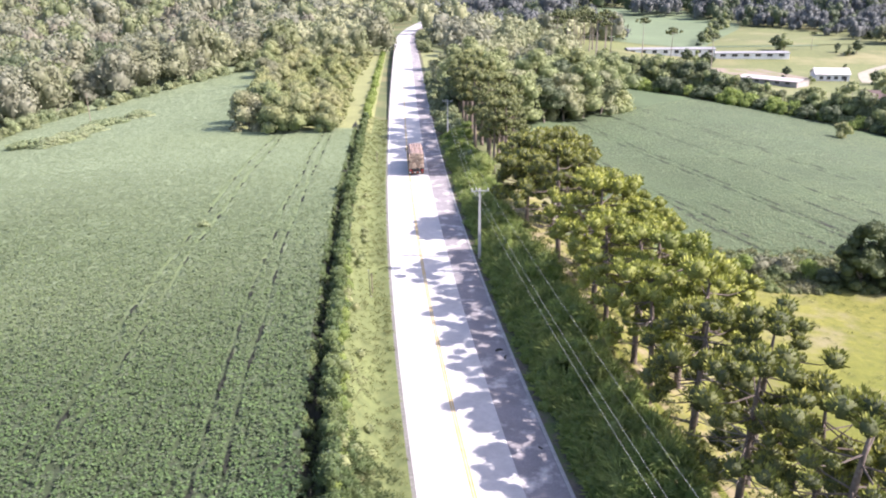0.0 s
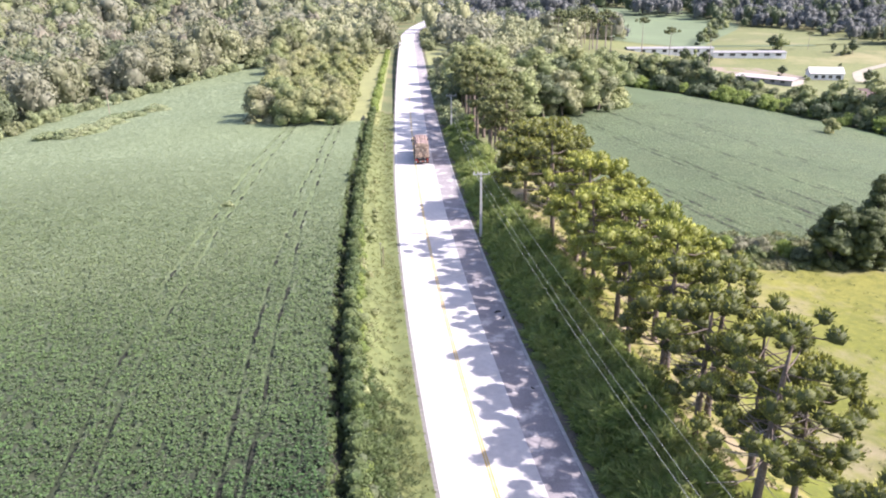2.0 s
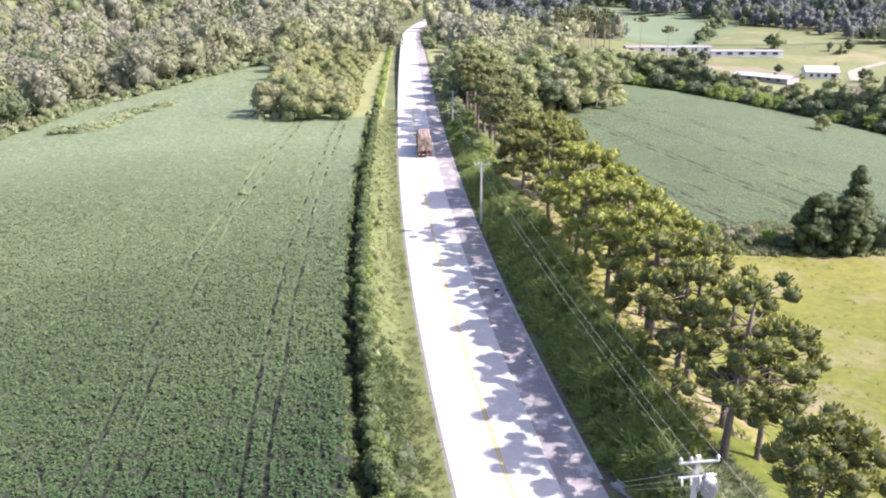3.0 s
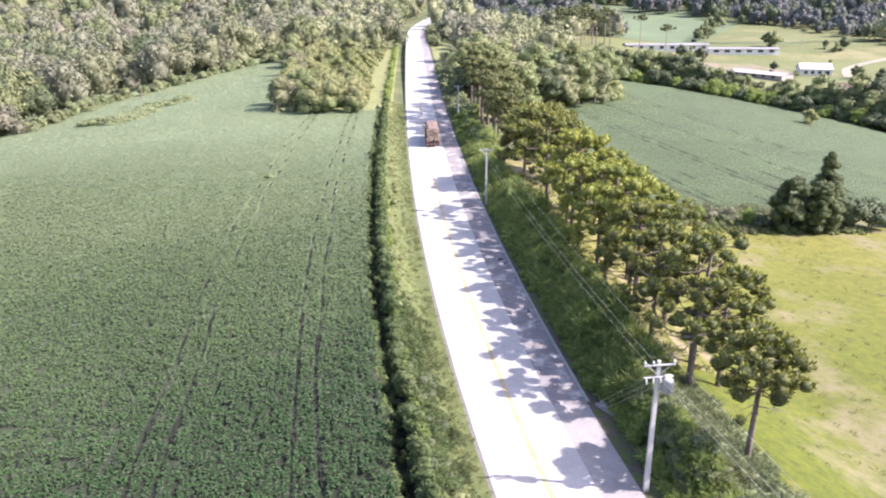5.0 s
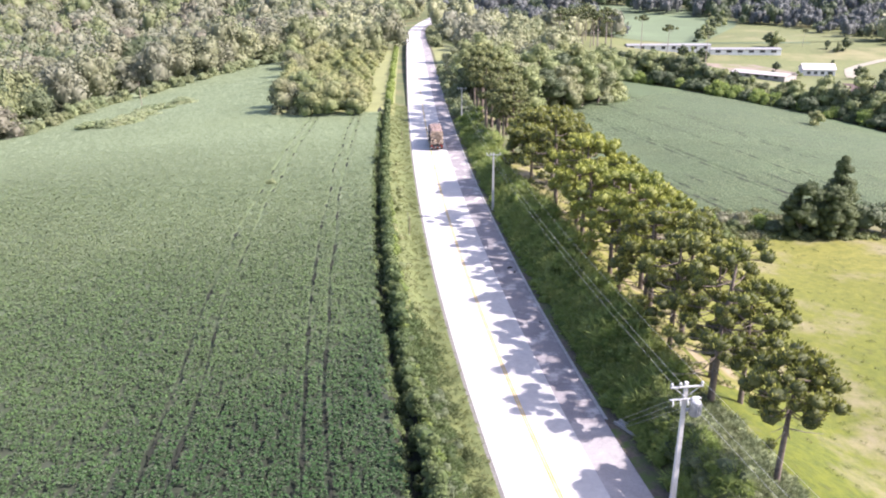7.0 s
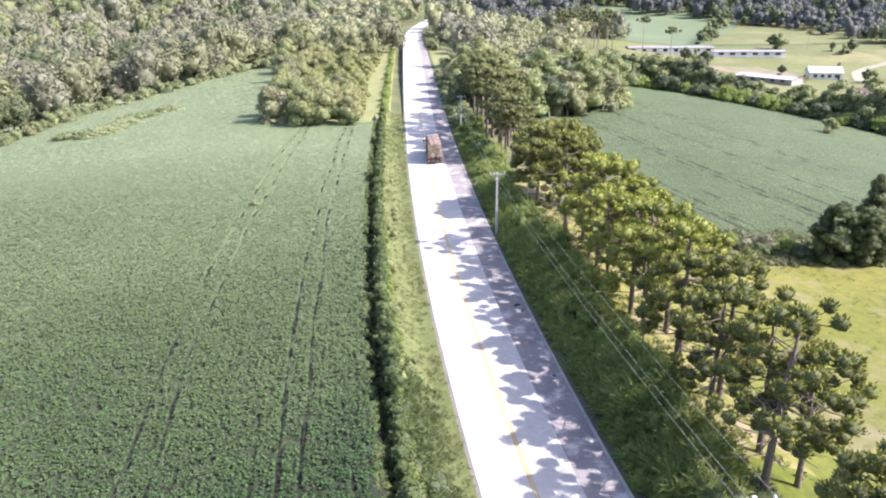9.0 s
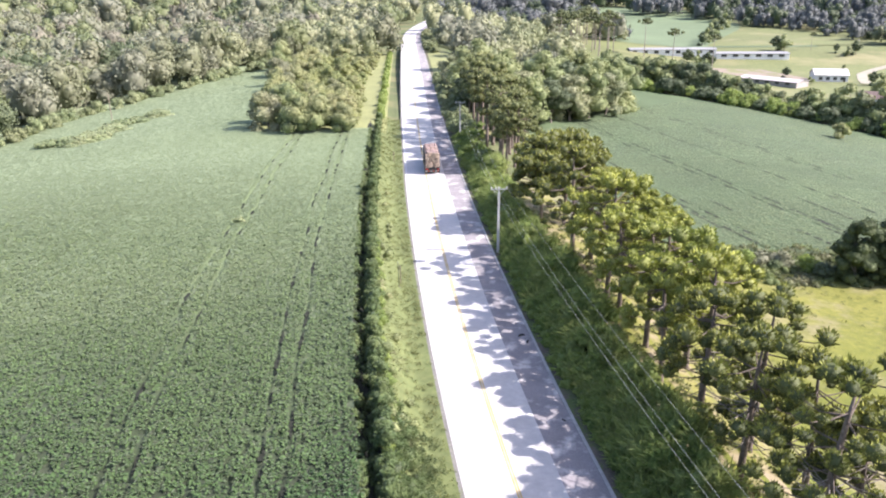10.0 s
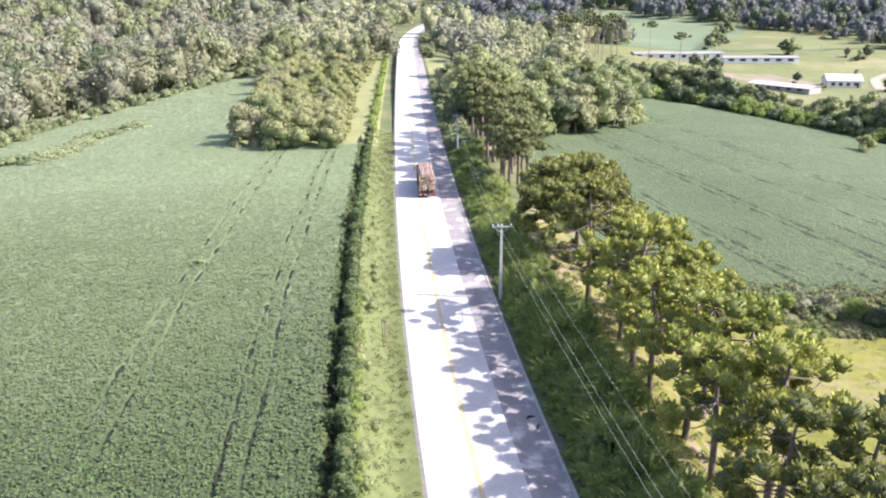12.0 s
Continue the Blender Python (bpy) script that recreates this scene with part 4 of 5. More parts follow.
# ---- mixed wood right of the road ----
WOOD = [broadleaf("tree", 11, 4.6, 31, M["grove_leaf"]), broadleaf("tree", 12, 5.2, 32, M["grove_leaf"]), broadleaf("tree", 9.5, 4.4, 33, M["leaf_pale"]), broadleaf("tree", 10.5, 4.8, 34, M["leaf_dark"])]
GROVE = "trees of the roadside grove"
for s, y, k, sc in [(22, 170, 2, 0.85), (28, 177, 0, 0.9), (34, 184, 3, 0.9), (40, 190, 2, 1.05), (46, 195, 0, 1.05), (52, 201, 2, 1.0), (57, 208, 1, 0.95), (20, 183, 1, 1.0), (27, 190, 2, 1.05), (34, 197, 1, 1.1), (41, 203, 3, 1.15), (48, 209, 1, 1.1), (55, 217, 0, 1.0), (61, 224, 1, 0.9),
                    (18, 198, 0, 1.0), (25, 205, 1, 1.05), (32, 212, 2, 1.05), (39, 218, 0, 1.1), (46, 225, 1, 1.05), (54, 232, 3, 1.0), (61, 238, 1, 0.9), (65, 247, 0, 0.8), (13, 178, 3, 0.75), (12.5, 188, 1, 0.8), (12, 201, 2, 0.8), (11.5, 215, 2, 0.85), (18, 215, 1, 1.0), (19, 160, 2, 0.75), (20, 150, 0, 0.65)]:
    plant(WOOD[k], s, y, "leafy broadleaf tree in the sunlit roadside grove", "tree", GROVE, sc * 1.25, rnd.uniform(0, 360))
for s, y, k, sc in [(24, 172, 0, 0.9), (44, 205, 1, 1.2), (16, 176, 0, 1.05), (20, 190, 1, 1.1)]:
    plant(TALL[k], s, y, "dark araucaria rising among broadleaf trees", "tree", "araucarias in the grove", sc, rnd.uniform(0, 360))

# ---- clump of trees beside the left field ----
YOUNG = [broadleaf("tree", 7.0, 4.2, 35, M["yellow_scrub"], 9, 100, 0.29, 0.0), broadleaf("tree", 9.0, 4.8, 36, M["clump_leaf"], 16, 150, 0.25, 0.0), broadleaf("tree", 8.6, 4.6, 37, M["brown_scrub"], 14, 150, 0.25, 0.0)]
for s, y, k, sc in [(-31.5, 149, 2, 0.95), (-26, 147, 1, 0.95), (-21, 148, 1, 0.85), (-16.0, 146.5, 1, 0.68), (-28, 157, 1, 1.0), (-22, 159, 0, 1.05), (-33.5, 156, 2, 0.8), (-17, 158, 0, 0.9)]:
    plant(YOUNG[k], s, y, "rounded leafy tree in a clump on the field's edge", "tree", "trees of the field clump", sc, rnd.uniform(0, 360))
for s, y, k, sc in [(-30, 170, 0, 1.0), (-23, 172, 0, 0.95), (-17, 170, 0, 0.8), (-34, 184, 0, 0.9), (-26, 186, 0, 0.9), (-19, 186, 0, 0.8), (-37, 200, 0, 1.0), (-28, 202, 0, 0.9), (-20, 203, 0, 0.8), (-39, 214, 0, 1.0), (-34, 218, 0, 1.0), (-25, 220, 0, 0.9), (-42, 230, 2, 1.0), (-36, 238, 0, 1.0), (-30, 238, 0, 1.0), (-21, 238, 0, 0.8), (-46, 254, 1, 1.0), (-39, 262, 0, 1.0), (-32, 258, 0, 1.0), (-22, 260, 0, 0.9), (-48, 274, 1, 1.2), (-37, 278, 0, 1.1), (-26, 282, 0, 1.0)]:
    plant(YOUNG[k], s, y, "yellow-green young tree in the scrub beside the road", "tree", "young trees beside the road", sc, rnd.uniform(0, 360))

for i in range(46):
    y = 160 + 140 * rnd.random()
    plant(YOUNG[0 if rnd.random() < 0.88 else 2], -16 - rnd.random() * (16 + 0.08 * (y - 160)), y, "pale yellow-green bush in the scrub beside the road", "shrub", "bushes beside the road", rnd.uniform(0.5, 0.85), rnd.uniform(0, 360))
for i in range(18):
    plant(YOUNG[0], -13.2 - rnd.uniform(0, 3.0), 152 + 9 * i + rnd.uniform(-2, 2), "low yellow-green bush beside the road", "shrub", "bushes beside the road", rnd.uniform(0.35, 0.55), rnd.uniform(0, 360))

# ---- big trees at the pasture's corner ----
PASTURE_TREE = broadleaf("tree", 10.8, 4.3, 42, M["pasture_leaf"], 64, 120, 0.16, 0.0, None, 0.0, 2, (0.18, 0.34))
CYPRESS = broadleaf("tree", 12.2, 4.2, 41, M["pasture_leaf"], 90, 90, 0.15, 0.0, None, 0.9, 2, (0.26, 0.42))
plant(PASTURE_TREE, xy=(48.0, 82.5), label="dark broad tree on the pasture's edge", category="tree", group="trees on the pasture's edge", scale=0.74, turn=40)
plant(CYPRESS, xy=(53.6, 84.6), label="dark-green cone-shaped tree on the pasture's edge", category="tree", group="trees on the pasture's edge", scale=0.95, turn=10)
plant(PASTURE_TREE, xy=(52.0, 82.0), label="dark broad tree on the pasture's edge", category="tree", group="trees on the pasture's edge", scale=0.7, turn=160)
BUSHES = [bush(2.0, 2.4, 51, M["shade_leaf"]), bush(1.6, 1.9, 52, M["edge_leaf"]), bush(2.2, 2.8, 53, M["leaf_dark"]), bush(1.8, 2.0, 54, M["leaf_olive"])]
for x, y, k, sc in [(57.5, 84, 2, 1.6), (61, 85, 2, 1.5), (65, 86, 0, 1.1), (34.5, 87, 1, 0.7), (36.5, 88, 0, 0.8), (38.6, 88.5, 3, 0.9), (41, 88, 3, 1.0), (43.4, 86, 0, 0.9), (44.6, 84, 2, 0.7), (39.6, 86.5, 1, 0.7), (70, 87, 2, 1.2), (76, 88, 0, 1.2),
                    (31.5, 85.5, 1, 0.8), (29, 84, 1, 1.0), (27, 82, 0, 1.0), (25, 86, 1, 1.2), (22.5, 90, 0, 1.3), (20.5, 98, 1, 1.3), (22, 106, 0, 1.3), (20, 115, 1, 1.4), (19, 124, 0, 1.4)]:
    plant(BUSHES[k], xy=(x, y), label="low shrub in the strip between pasture and crop", category="shrub", group="shrubs on the field strip", scale=sc, turn=rnd.uniform(0, 360))

# ---- tree line beyond the right field ----
for i in range(84):
    t = i / 83
    x = 50 + 84 * t + rnd.uniform(-2, 2)
    y = 268 - 86 * t + 14 * math.sin(t * 3.1) + rnd.uniform(-3, 3)
    k = rnd.choice((0, 1, 1, 2, 2, 3))
    plant(FAR_TREE[k], xy=(x, y + 5), label="leafy tree in the line between field and farm", category="tree", group="tree line beyond the field", scale=rnd.uniform(0.78, 1.1) * (0.8 if 84 < x < 112 else 1.0 + 0.22 * t), turn=rnd.uniform(0, 360))
for i in range(60):
    t = i / 59
    plant(BUSHES[rnd.choice((0, 1, 2))], xy=(56 + 78 * t, 258 - 82 * t + 12 * math.sin(t * 3.1) + rnd.uniform(-1, 1)), label="shrub at the foot of the tree line", category="shrub", group="shrubs of the tree line", scale=rnd.uniform(1.1, 2.0), turn=rnd.uniform(0, 360))
plant(YOUNG[0], xy=(97, 189), label="pale green rounded tree standing before the tree line", category="tree", group="tree line beyond the field", scale=0.62, turn=30)

SCRUB_BUSH = bush(2.4, 2.0, 58, M["scrub_leaf"], 11, 80, 0.2)
EDGE_BUSH = [bush(2.2, 2.8, 55, M["edge_leaf"], 8, 60, 0.2), bush(1.8, 2.2, 56, M["leaf_green"], 8, 60, 0.2)]
for i in range(34):
    y = 150 + 140 * i / 33 + rnd.uniform(-2, 2)
    s = (-96 if y < 200 else -96 + (y - 200) * 0.45) + rnd.uniform(0.5, 4.5)
    plant(EDGE_BUSH[rnd.choice((0, 0, 1))], s, y, "light green rounded bush along the forest edge", "shrub", "bushes of the forest edge", rnd.uniform(0.8, 1.5), rnd.uniform(0, 360))

for x, y, sc in [(-87.6, 146, 0.45), (-85.4, 144.5, 0.6), (-83.2, 146.5, 0.55), (-81, 144, 0.6), (-79, 146, 0.65), (-77.5, 149.5, 0.55), (-80.5, 150.5, 0.6), (-78.8, 154, 0.5), (-79.5, 159, 0.6), (-81.5, 164, 0.6), (-82, 170, 0.65), (-80.2, 174, 0.55), (-78.6, 182, 0.6), (-80, 186, 0.5)]:
    plant(SCRUB_BUSH, xy=(x, y), label="low pale-green scrub bush standing in the field", category="shrub", group="scrub patch in the field", scale=sc * 2.5, turn=rnd.uniform(0, 360), stretch=0.52)

# ---- farm trees ----
HIGH = araucaria(19, 3.4, 15, 3, 0.88, 18, (0.75, 1.05), needle="leaf_dark", bark="pale_bark", thin=0.6)
for x, y, sc in [(95, 402, 1.0), (97, 354, 0.98), (123, 376, 0.9), (196, 433, 0.5)]:
    plant(HIGH, xy=(x, y), label="tall araucaria with a flat crown on the pasture", category="tree", group="araucarias on the pasture", scale=sc, turn=rnd.uniform(0, 360))
for i in range(22):
    plant(HIGH, xy=(46 + 34 * rnd.random(), 388 + 40 * rnd.random()), label="tall slender araucaria with a flat crown", category="tree", group="distant araucaria grove", scale=rnd.uniform(0.8, 1.05), turn=rnd.uniform(0, 360))
for x, y, k, sc in [(180, 430, 1, 0.9), (176, 433, 3, 0.8), (124, 388, 3, 0.7), (115, 391, 3, 0.75), (119, 390, 1, 0.7), (127, 389, 3, 0.55), (206, 424, 3, 0.5), (214, 418, 3, 0.75), (150, 352, 3, 0.5), (176, 325, 3, 0.6), (166, 300, 1, 0.8), (172, 296, 3, 0.8), (208, 414, 2, 0.6), (186, 372, 2, 0.4), (152, 330, 0, 0.35), (142, 456, 3, 0.8), (147, 468, 1, 0.9), (153, 482, 3, 0.9), (160, 498, 1, 1.0), (167, 515, 3, 1.0), (174, 532, 1, 1.0), (182, 550, 3, 1.1), (190, 566, 1, 1.1), (198, 580, 3, 1.1)] + [(141, 284, 1, 0.45), (166, 284, 3, 0.6), (172, 276, 3, 0.7)]:
    plant(FAR_TREE[k], xy=(x, y), label="rounded tree near the farm buildings", category="tree", group="farm trees", scale=sc, turn=rnd.uniform(0, 360))


# ---- hedges and bank grass ----
def hedge(name, n, s_range, y_range, height, radius, leaves, leaf, material, label, category, long=False, profile=None, tall=False, reach=0.62, rise=0.5):
    out, cores = [], []
    for _ in range(n):
        y = rnd.uniform(*y_range)
        s = rnd.uniform(*s_range)
        lump = max(0.25, 0.72 + 1.0 * noise.noise(Vector((s * 0.3, y * 0.3, 2.0))))
        top = height * lump * rnd.uniform(0.7, 1.1) * (profile(s, y) if profile else 1.0)
        if top < 0.04:
            continue
        c = at(s, y, max(0.1, (top - radius * 0.5) * (rnd.uniform(0.3, 1.0) if tall else 1.0)))
        r = radius * rnd.uniform(0.7, 1.2)
        if long:
            d = unit(leaves)
            d[:, 2] = np.abs(d[:, 2]) * 0.9 + 0.1
            out.append(blade_quads(np.array(c) + d * r * 0.45, d * (1, 1, rise) + RNG.normal(0, 0.25, d.shape), r * reach, leaf))
            if radius > 0.5:
                cores.append((*c, r * 0.62))
        else:
            out.append(clump_quads(c, r, leaves, leaf, 0.9, -0.6))
            cores.append((*c, r * 0.74))
    return tagged(new(name, quads(name, np.concatenate(out), material, lobe_points(cores, 2, 0.4) if cores else None, 2)), label, category, kind="stuff")


hedge("hedge", 820, (-8.9, -8.3), (-20, 165), 2.5, 0.55, 60, 0.115, M["hedge_leaf"], "bushy green hedge along the field's edge", "hedge", False, None, True)
hedge("hedge", 110, (-8.5, -7.9), (6, 75), 1.2, 0.6, 66, 0.10, M["shade_leaf"], "darker shrubs mixed into the hedge", "hedge")
hedge("hedge", 260, (-8.9, -8.0), (165, 330), 1.9, 0.8, 40, 0.22, M["shade_leaf"], "low hedge line beside the distant road", "hedge")
hedge("ditch_weeds", 900, (-10.5, -9.0), (-10, 150), 0.35, 0.42, 26, 0.10, M["hedge_leaf"], "dark green weeds in the shade of the hedge", "weeds")
hedge("bank_shrubs", 200, (-8.4, -6.3), (2, 42), 1.6, 0.62, 90, 0.03, M["hedge_leaf"], "lumpy feathery green shrubs on the grassy bank", "shrubs", True)
hedge("bank_shrubs", 40, (-8.4, -7.8), (56, 150), 1.3, 0.5, 60, 0.10, M["hedge_leaf"], "small green shrubs at the edge of the ditch", "shrubs")
hedge("bank_shrubs", 26, (-8.0, -6.2), (4, 110), 1.6, 0.55, 70, 0.10, M["clump_leaf"], "bright yellow-green shrubs on the grassy bank", "shrubs")
hedge("bank_shrubs", 48, (-8.3, -5.8), (2, 34), 1.6, 0.55, 64, 0.09, M["leaf_dark"], "dark green shrubs on the grassy bank", "shrubs")
hedge("bank_shrubs", 34, (-8.2, -6.4), (8, 56), 1.2, 0.5, 60, 0.022, M["dry_weed"], "dry greyish-brown weeds on the grassy bank", "weeds", True)
hedge("bank_weeds", 560, (-7.8, -4.9), (-20, 42), 0.8, 0.5, 60, 0.024, M["weed_leaf"], "knee-high green weeds on the roadside bank", "weeds", True)
hedge("bank_tussocks", 2600, (-8.3, -3.95), (-22, 170), 0.2, 0.3, 18, 0.026, M["bank_blade"], "tufted pale-green grass on the roadside bank", "grass", True)


def right_profile(s, y):
    return 0.25 + 0.75 * ease(6.8, 10.5, s)


hedge("roadside_thicket", 900, (7.0, 11.9), (28, 150), 3.0, 1.0, 52, 0.048, M["shade_leaf"], "feathery green thicket on the slope below the trees", "thicket", True, right_profile)
hedge("roadside_thicket", 700, (7.8, 12.2), (26, 120), 2.9, 0.95, 44, 0.04, M["thicket_top"], "light green feathery plumes of tall grass on the slope", "thicket", True, right_profile, False, 1.25, 0.9)
hedge("roadside_thicket", 330, (7.0, 12.5), (95, 240), 2.4, 0.8, 60, 0.15, M["edge_leaf"], "light green leafy shrubs below the tall trees", "thicket", False, right_profile)
hedge("roadside_thicket", 130, (7.0, 12.5), (28, 120), 2.4, 0.7, 46, 0.16, M["shade_leaf"], "leafy dark shrubs on the slope beside the road", "thicket", False, right_profile)
def pole_profile(s, y):
    return right_profile(s, y) * (1 - 0.85 * ease(11.2, 13.0, s))


hedge("roadside_thicket", 180, (7.4, 13.8), (-36, 3), 2.0, 0.95, 60, 0.04, M["elephant_grass"], "tall matted grass beside the road", "thicket", True, pole_profile)
hedge("roadside_thicket", 300, (7.4, 10.5), (3, 30), 2.2, 0.9, 86, 0.032, M["shade_leaf"], "dark shrubs beside the utility pole", "thicket", True, pole_profile)
hedge("roadside_thicket", 600, (8.2, 14.2), (3, 29), 2.3, 0.85, 84, 0.028, M["elephant_grass"], "tall pale-green matted grass round the utility pole", "thicket", True, pole_profile)
hedge("roadside_scrub", 300, (6.8, 11.5), (150, 238), 2.2, 1.0, 46, 0.28, M["edge_leaf"], "pale green scrub along the road", "scrub")
hedge("roadside_scrub", 260, (6.8, 11.5), (312, 420), 2.6, 1.2, 46, 0.32, M["leaf_green"], "green scrub along the distant road", "scrub")
verge_grass = sheet("verge_grass", steps((7.2, 18, 1.2)), steps((236, 316, 4)), 0.1, M["roadside_grass"])
tagged(verge_grass, "open sunlit grass between the road and the wood", "grass", kind="structure")
hedge("field_margin", 480, (24, 62), (80.5, 95.5), 0.55, 0.8, 46, 0.05, M["margin_leaf"], "rough green grass between pasture and soybean field", "grass", True, lambda s, y: ease(-1.5, 1.5, (y - 81.5) + 0.2 * (s - 37)))
hedge("litter_weeds", 430, (12.5, 20), (30, 100), 0.3, 0.4, 26, 0.06, M["bank_blade"], "sparse weeds under the araucarias", "weeds", True)
hedge("pasture_tufts", 600, (18.5, 50), (-10, 84), 0.14, 0.3, 16, 0.03, M["bank_blade"], "short yellowish tufts of pasture grass", "grass", True)


# ---- distant forest ----
def forest_template(seed, height, radius, small, leaves, leaf, n):
    """One crown of the forest: a dome with smaller swellings over it, leafy down to its skirts."""
    rng = random.Random(seed)
    spots = [(0.0, 0.0, height * 0.4, radius * 0.78)]
    for k in range(small):
        a, up = 6.283 * k / small + rng.uniform(-0.5, 0.5), rng.uniform(0.0, 1.0) if k % 2 else rng.uniform(0.45, 1.0)
        out = radius * (0.78 - 0.5 * up)
        spots.append((math.cos(a) * out, math.sin(a) * out, height * (0.2 + 0.5 * up), radius * rng.uniform(0.36, 0.54)))
    return leaf_lobes(spots, leaves, leaf, n, 0.95, 0.36, -0.8, 0.5, 0.75)


FOREST_KINDS = [forest_template(s, 10, 4.8, 6, 150, 0.36, 2) for s in (61, 62, 63, 64, 65, 66, 67, 68)]
FOREST_FAR = [forest_template(s, 10, 5.0, 3, 30, 0.56, 2) for s in (71, 72, 73)]


def forest(name, spots, material, label):
    for near in (True, False):
        leaves, cores = [], []
        for x, y, sc in spots:
            if (math.hypot(x, y) < 330) != near:
                continue
            q, core = rnd.choice(FOREST_KINDS if near else FOREST_FAR)
            a = rnd.uniform(0, 6.283)
            turned = np.array(Matrix.Rotation(a, 3, "Z")) @ np.diag((sc, sc, rnd.uniform(0.85, 1.3) * sc * (1.12 if x > 100 and not near else 1.0)))
            base_at = np.array((x, y, land(x, y) - 0.3))
            leaves.append(q @ turned.T + base_at)
            cores.append(core @ turned.T + base_at)
        if leaves:
            tagged(new(name, quads(name, np.concatenate(leaves), material, np.concatenate(cores), 2)), label + (" beside the fields" if near else " far off"), "forest", kind="stuff")


def in_left_forest(x, y):
    s = offset(x, y)
    if s > (-10 if y < 556 else 12):
        return False
    edge = -98 if y < 200 else -98 + (y - 200) * 0.45
    if y > 300:
        edge = -12
    return s < edge and y > 135


def in_right_wood(x, y):
    s = offset(x, y)
    if s < 12:
        return False
    if y < 215 or (y < 262 and s > 58):
        return False
    if y < 430:
        return s < 50 and (s > 20 or not 232 < y < 318) and s < 50 - (y - 215) * 0.02
    if x < 95:
        return y > 440
    if x < 205:
        return y > 690 - 1.55 * (x - 148)
    return y > max(424, 575 - 4.6 * max(0, x - 222))


groups = [[], [], [], [], [], [], []]
y = 135.0
while y < 1500:
    gap = 11.2 if y < 330 else (10.4 if y < 520 else 11.0 + (y - 520) * 0.06)
    x = -0.72 * y - 10 - rnd.uniform(0, gap)
    while x < 0.78 * y + 10:
        px, py = x + rnd.uniform(-0.5, 0.5) * gap, y + rnd.uniform(-0.5, 0.5) * gap
        sc = rnd.choice((0.7, 0.85, 1.0, 1.0, 1.2, 1.35)) * rnd.uniform(0.9, 1.1) * gap / 7.8
        if in_left_forest(px, py):
            v = noise.noise(Vector((px * 0.02, py * 0.02, 0.0))) + rnd.uniform(-0.5, 0.5)
            if py > 270 and offset(px, py) > -70 and rnd.random() < 0.75:
                groups[6].append((px, py, sc * 0.8))
            else:
                groups[0 if v > 0.42 else 1 if v > 0.08 else 2 if v > -0.25 else 3 if v > -0.42 else 0 if v > -0.6 else 4].append((px, py, sc))
        elif in_right_wood(px, py):
            if py < 470:
                groups[rnd.choice((6, 6, 6, 2, 1))].append((px, py, sc))
            else:
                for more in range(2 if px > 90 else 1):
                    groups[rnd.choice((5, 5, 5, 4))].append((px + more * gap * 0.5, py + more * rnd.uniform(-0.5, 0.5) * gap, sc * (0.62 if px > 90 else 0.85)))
        x += gap
    y += gap * 0.92
for spots, key, word in zip(groups, ("leaf_green", "leaf_haze_grey", "leaf_olive", "leaf_brown", "leaf_dark", "leaf_haze_blue", "leaf_pale"), ("fresh green", "grey-green", "olive", "brownish", "dark green", "haze-tinted bluish green", "pale green")):
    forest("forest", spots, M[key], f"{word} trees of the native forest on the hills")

stems = Geo()
for spots in groups:
    for x, y, sc in spots:
        if y < 330 and rnd.random() < 0.5:
            z = land(x, y)
            stems.tube([(x, y, z - 0.3), (x + rnd.uniform(-0.3, 0.3), y, z + 6.5 * sc)], [0.2, 0.1], 5, False)
tagged(new("forest_trunks", stems.mesh("forest_trunks", M["tree_bark"])), "pale trunks among the forest's crowns", "forest", kind="stuff")


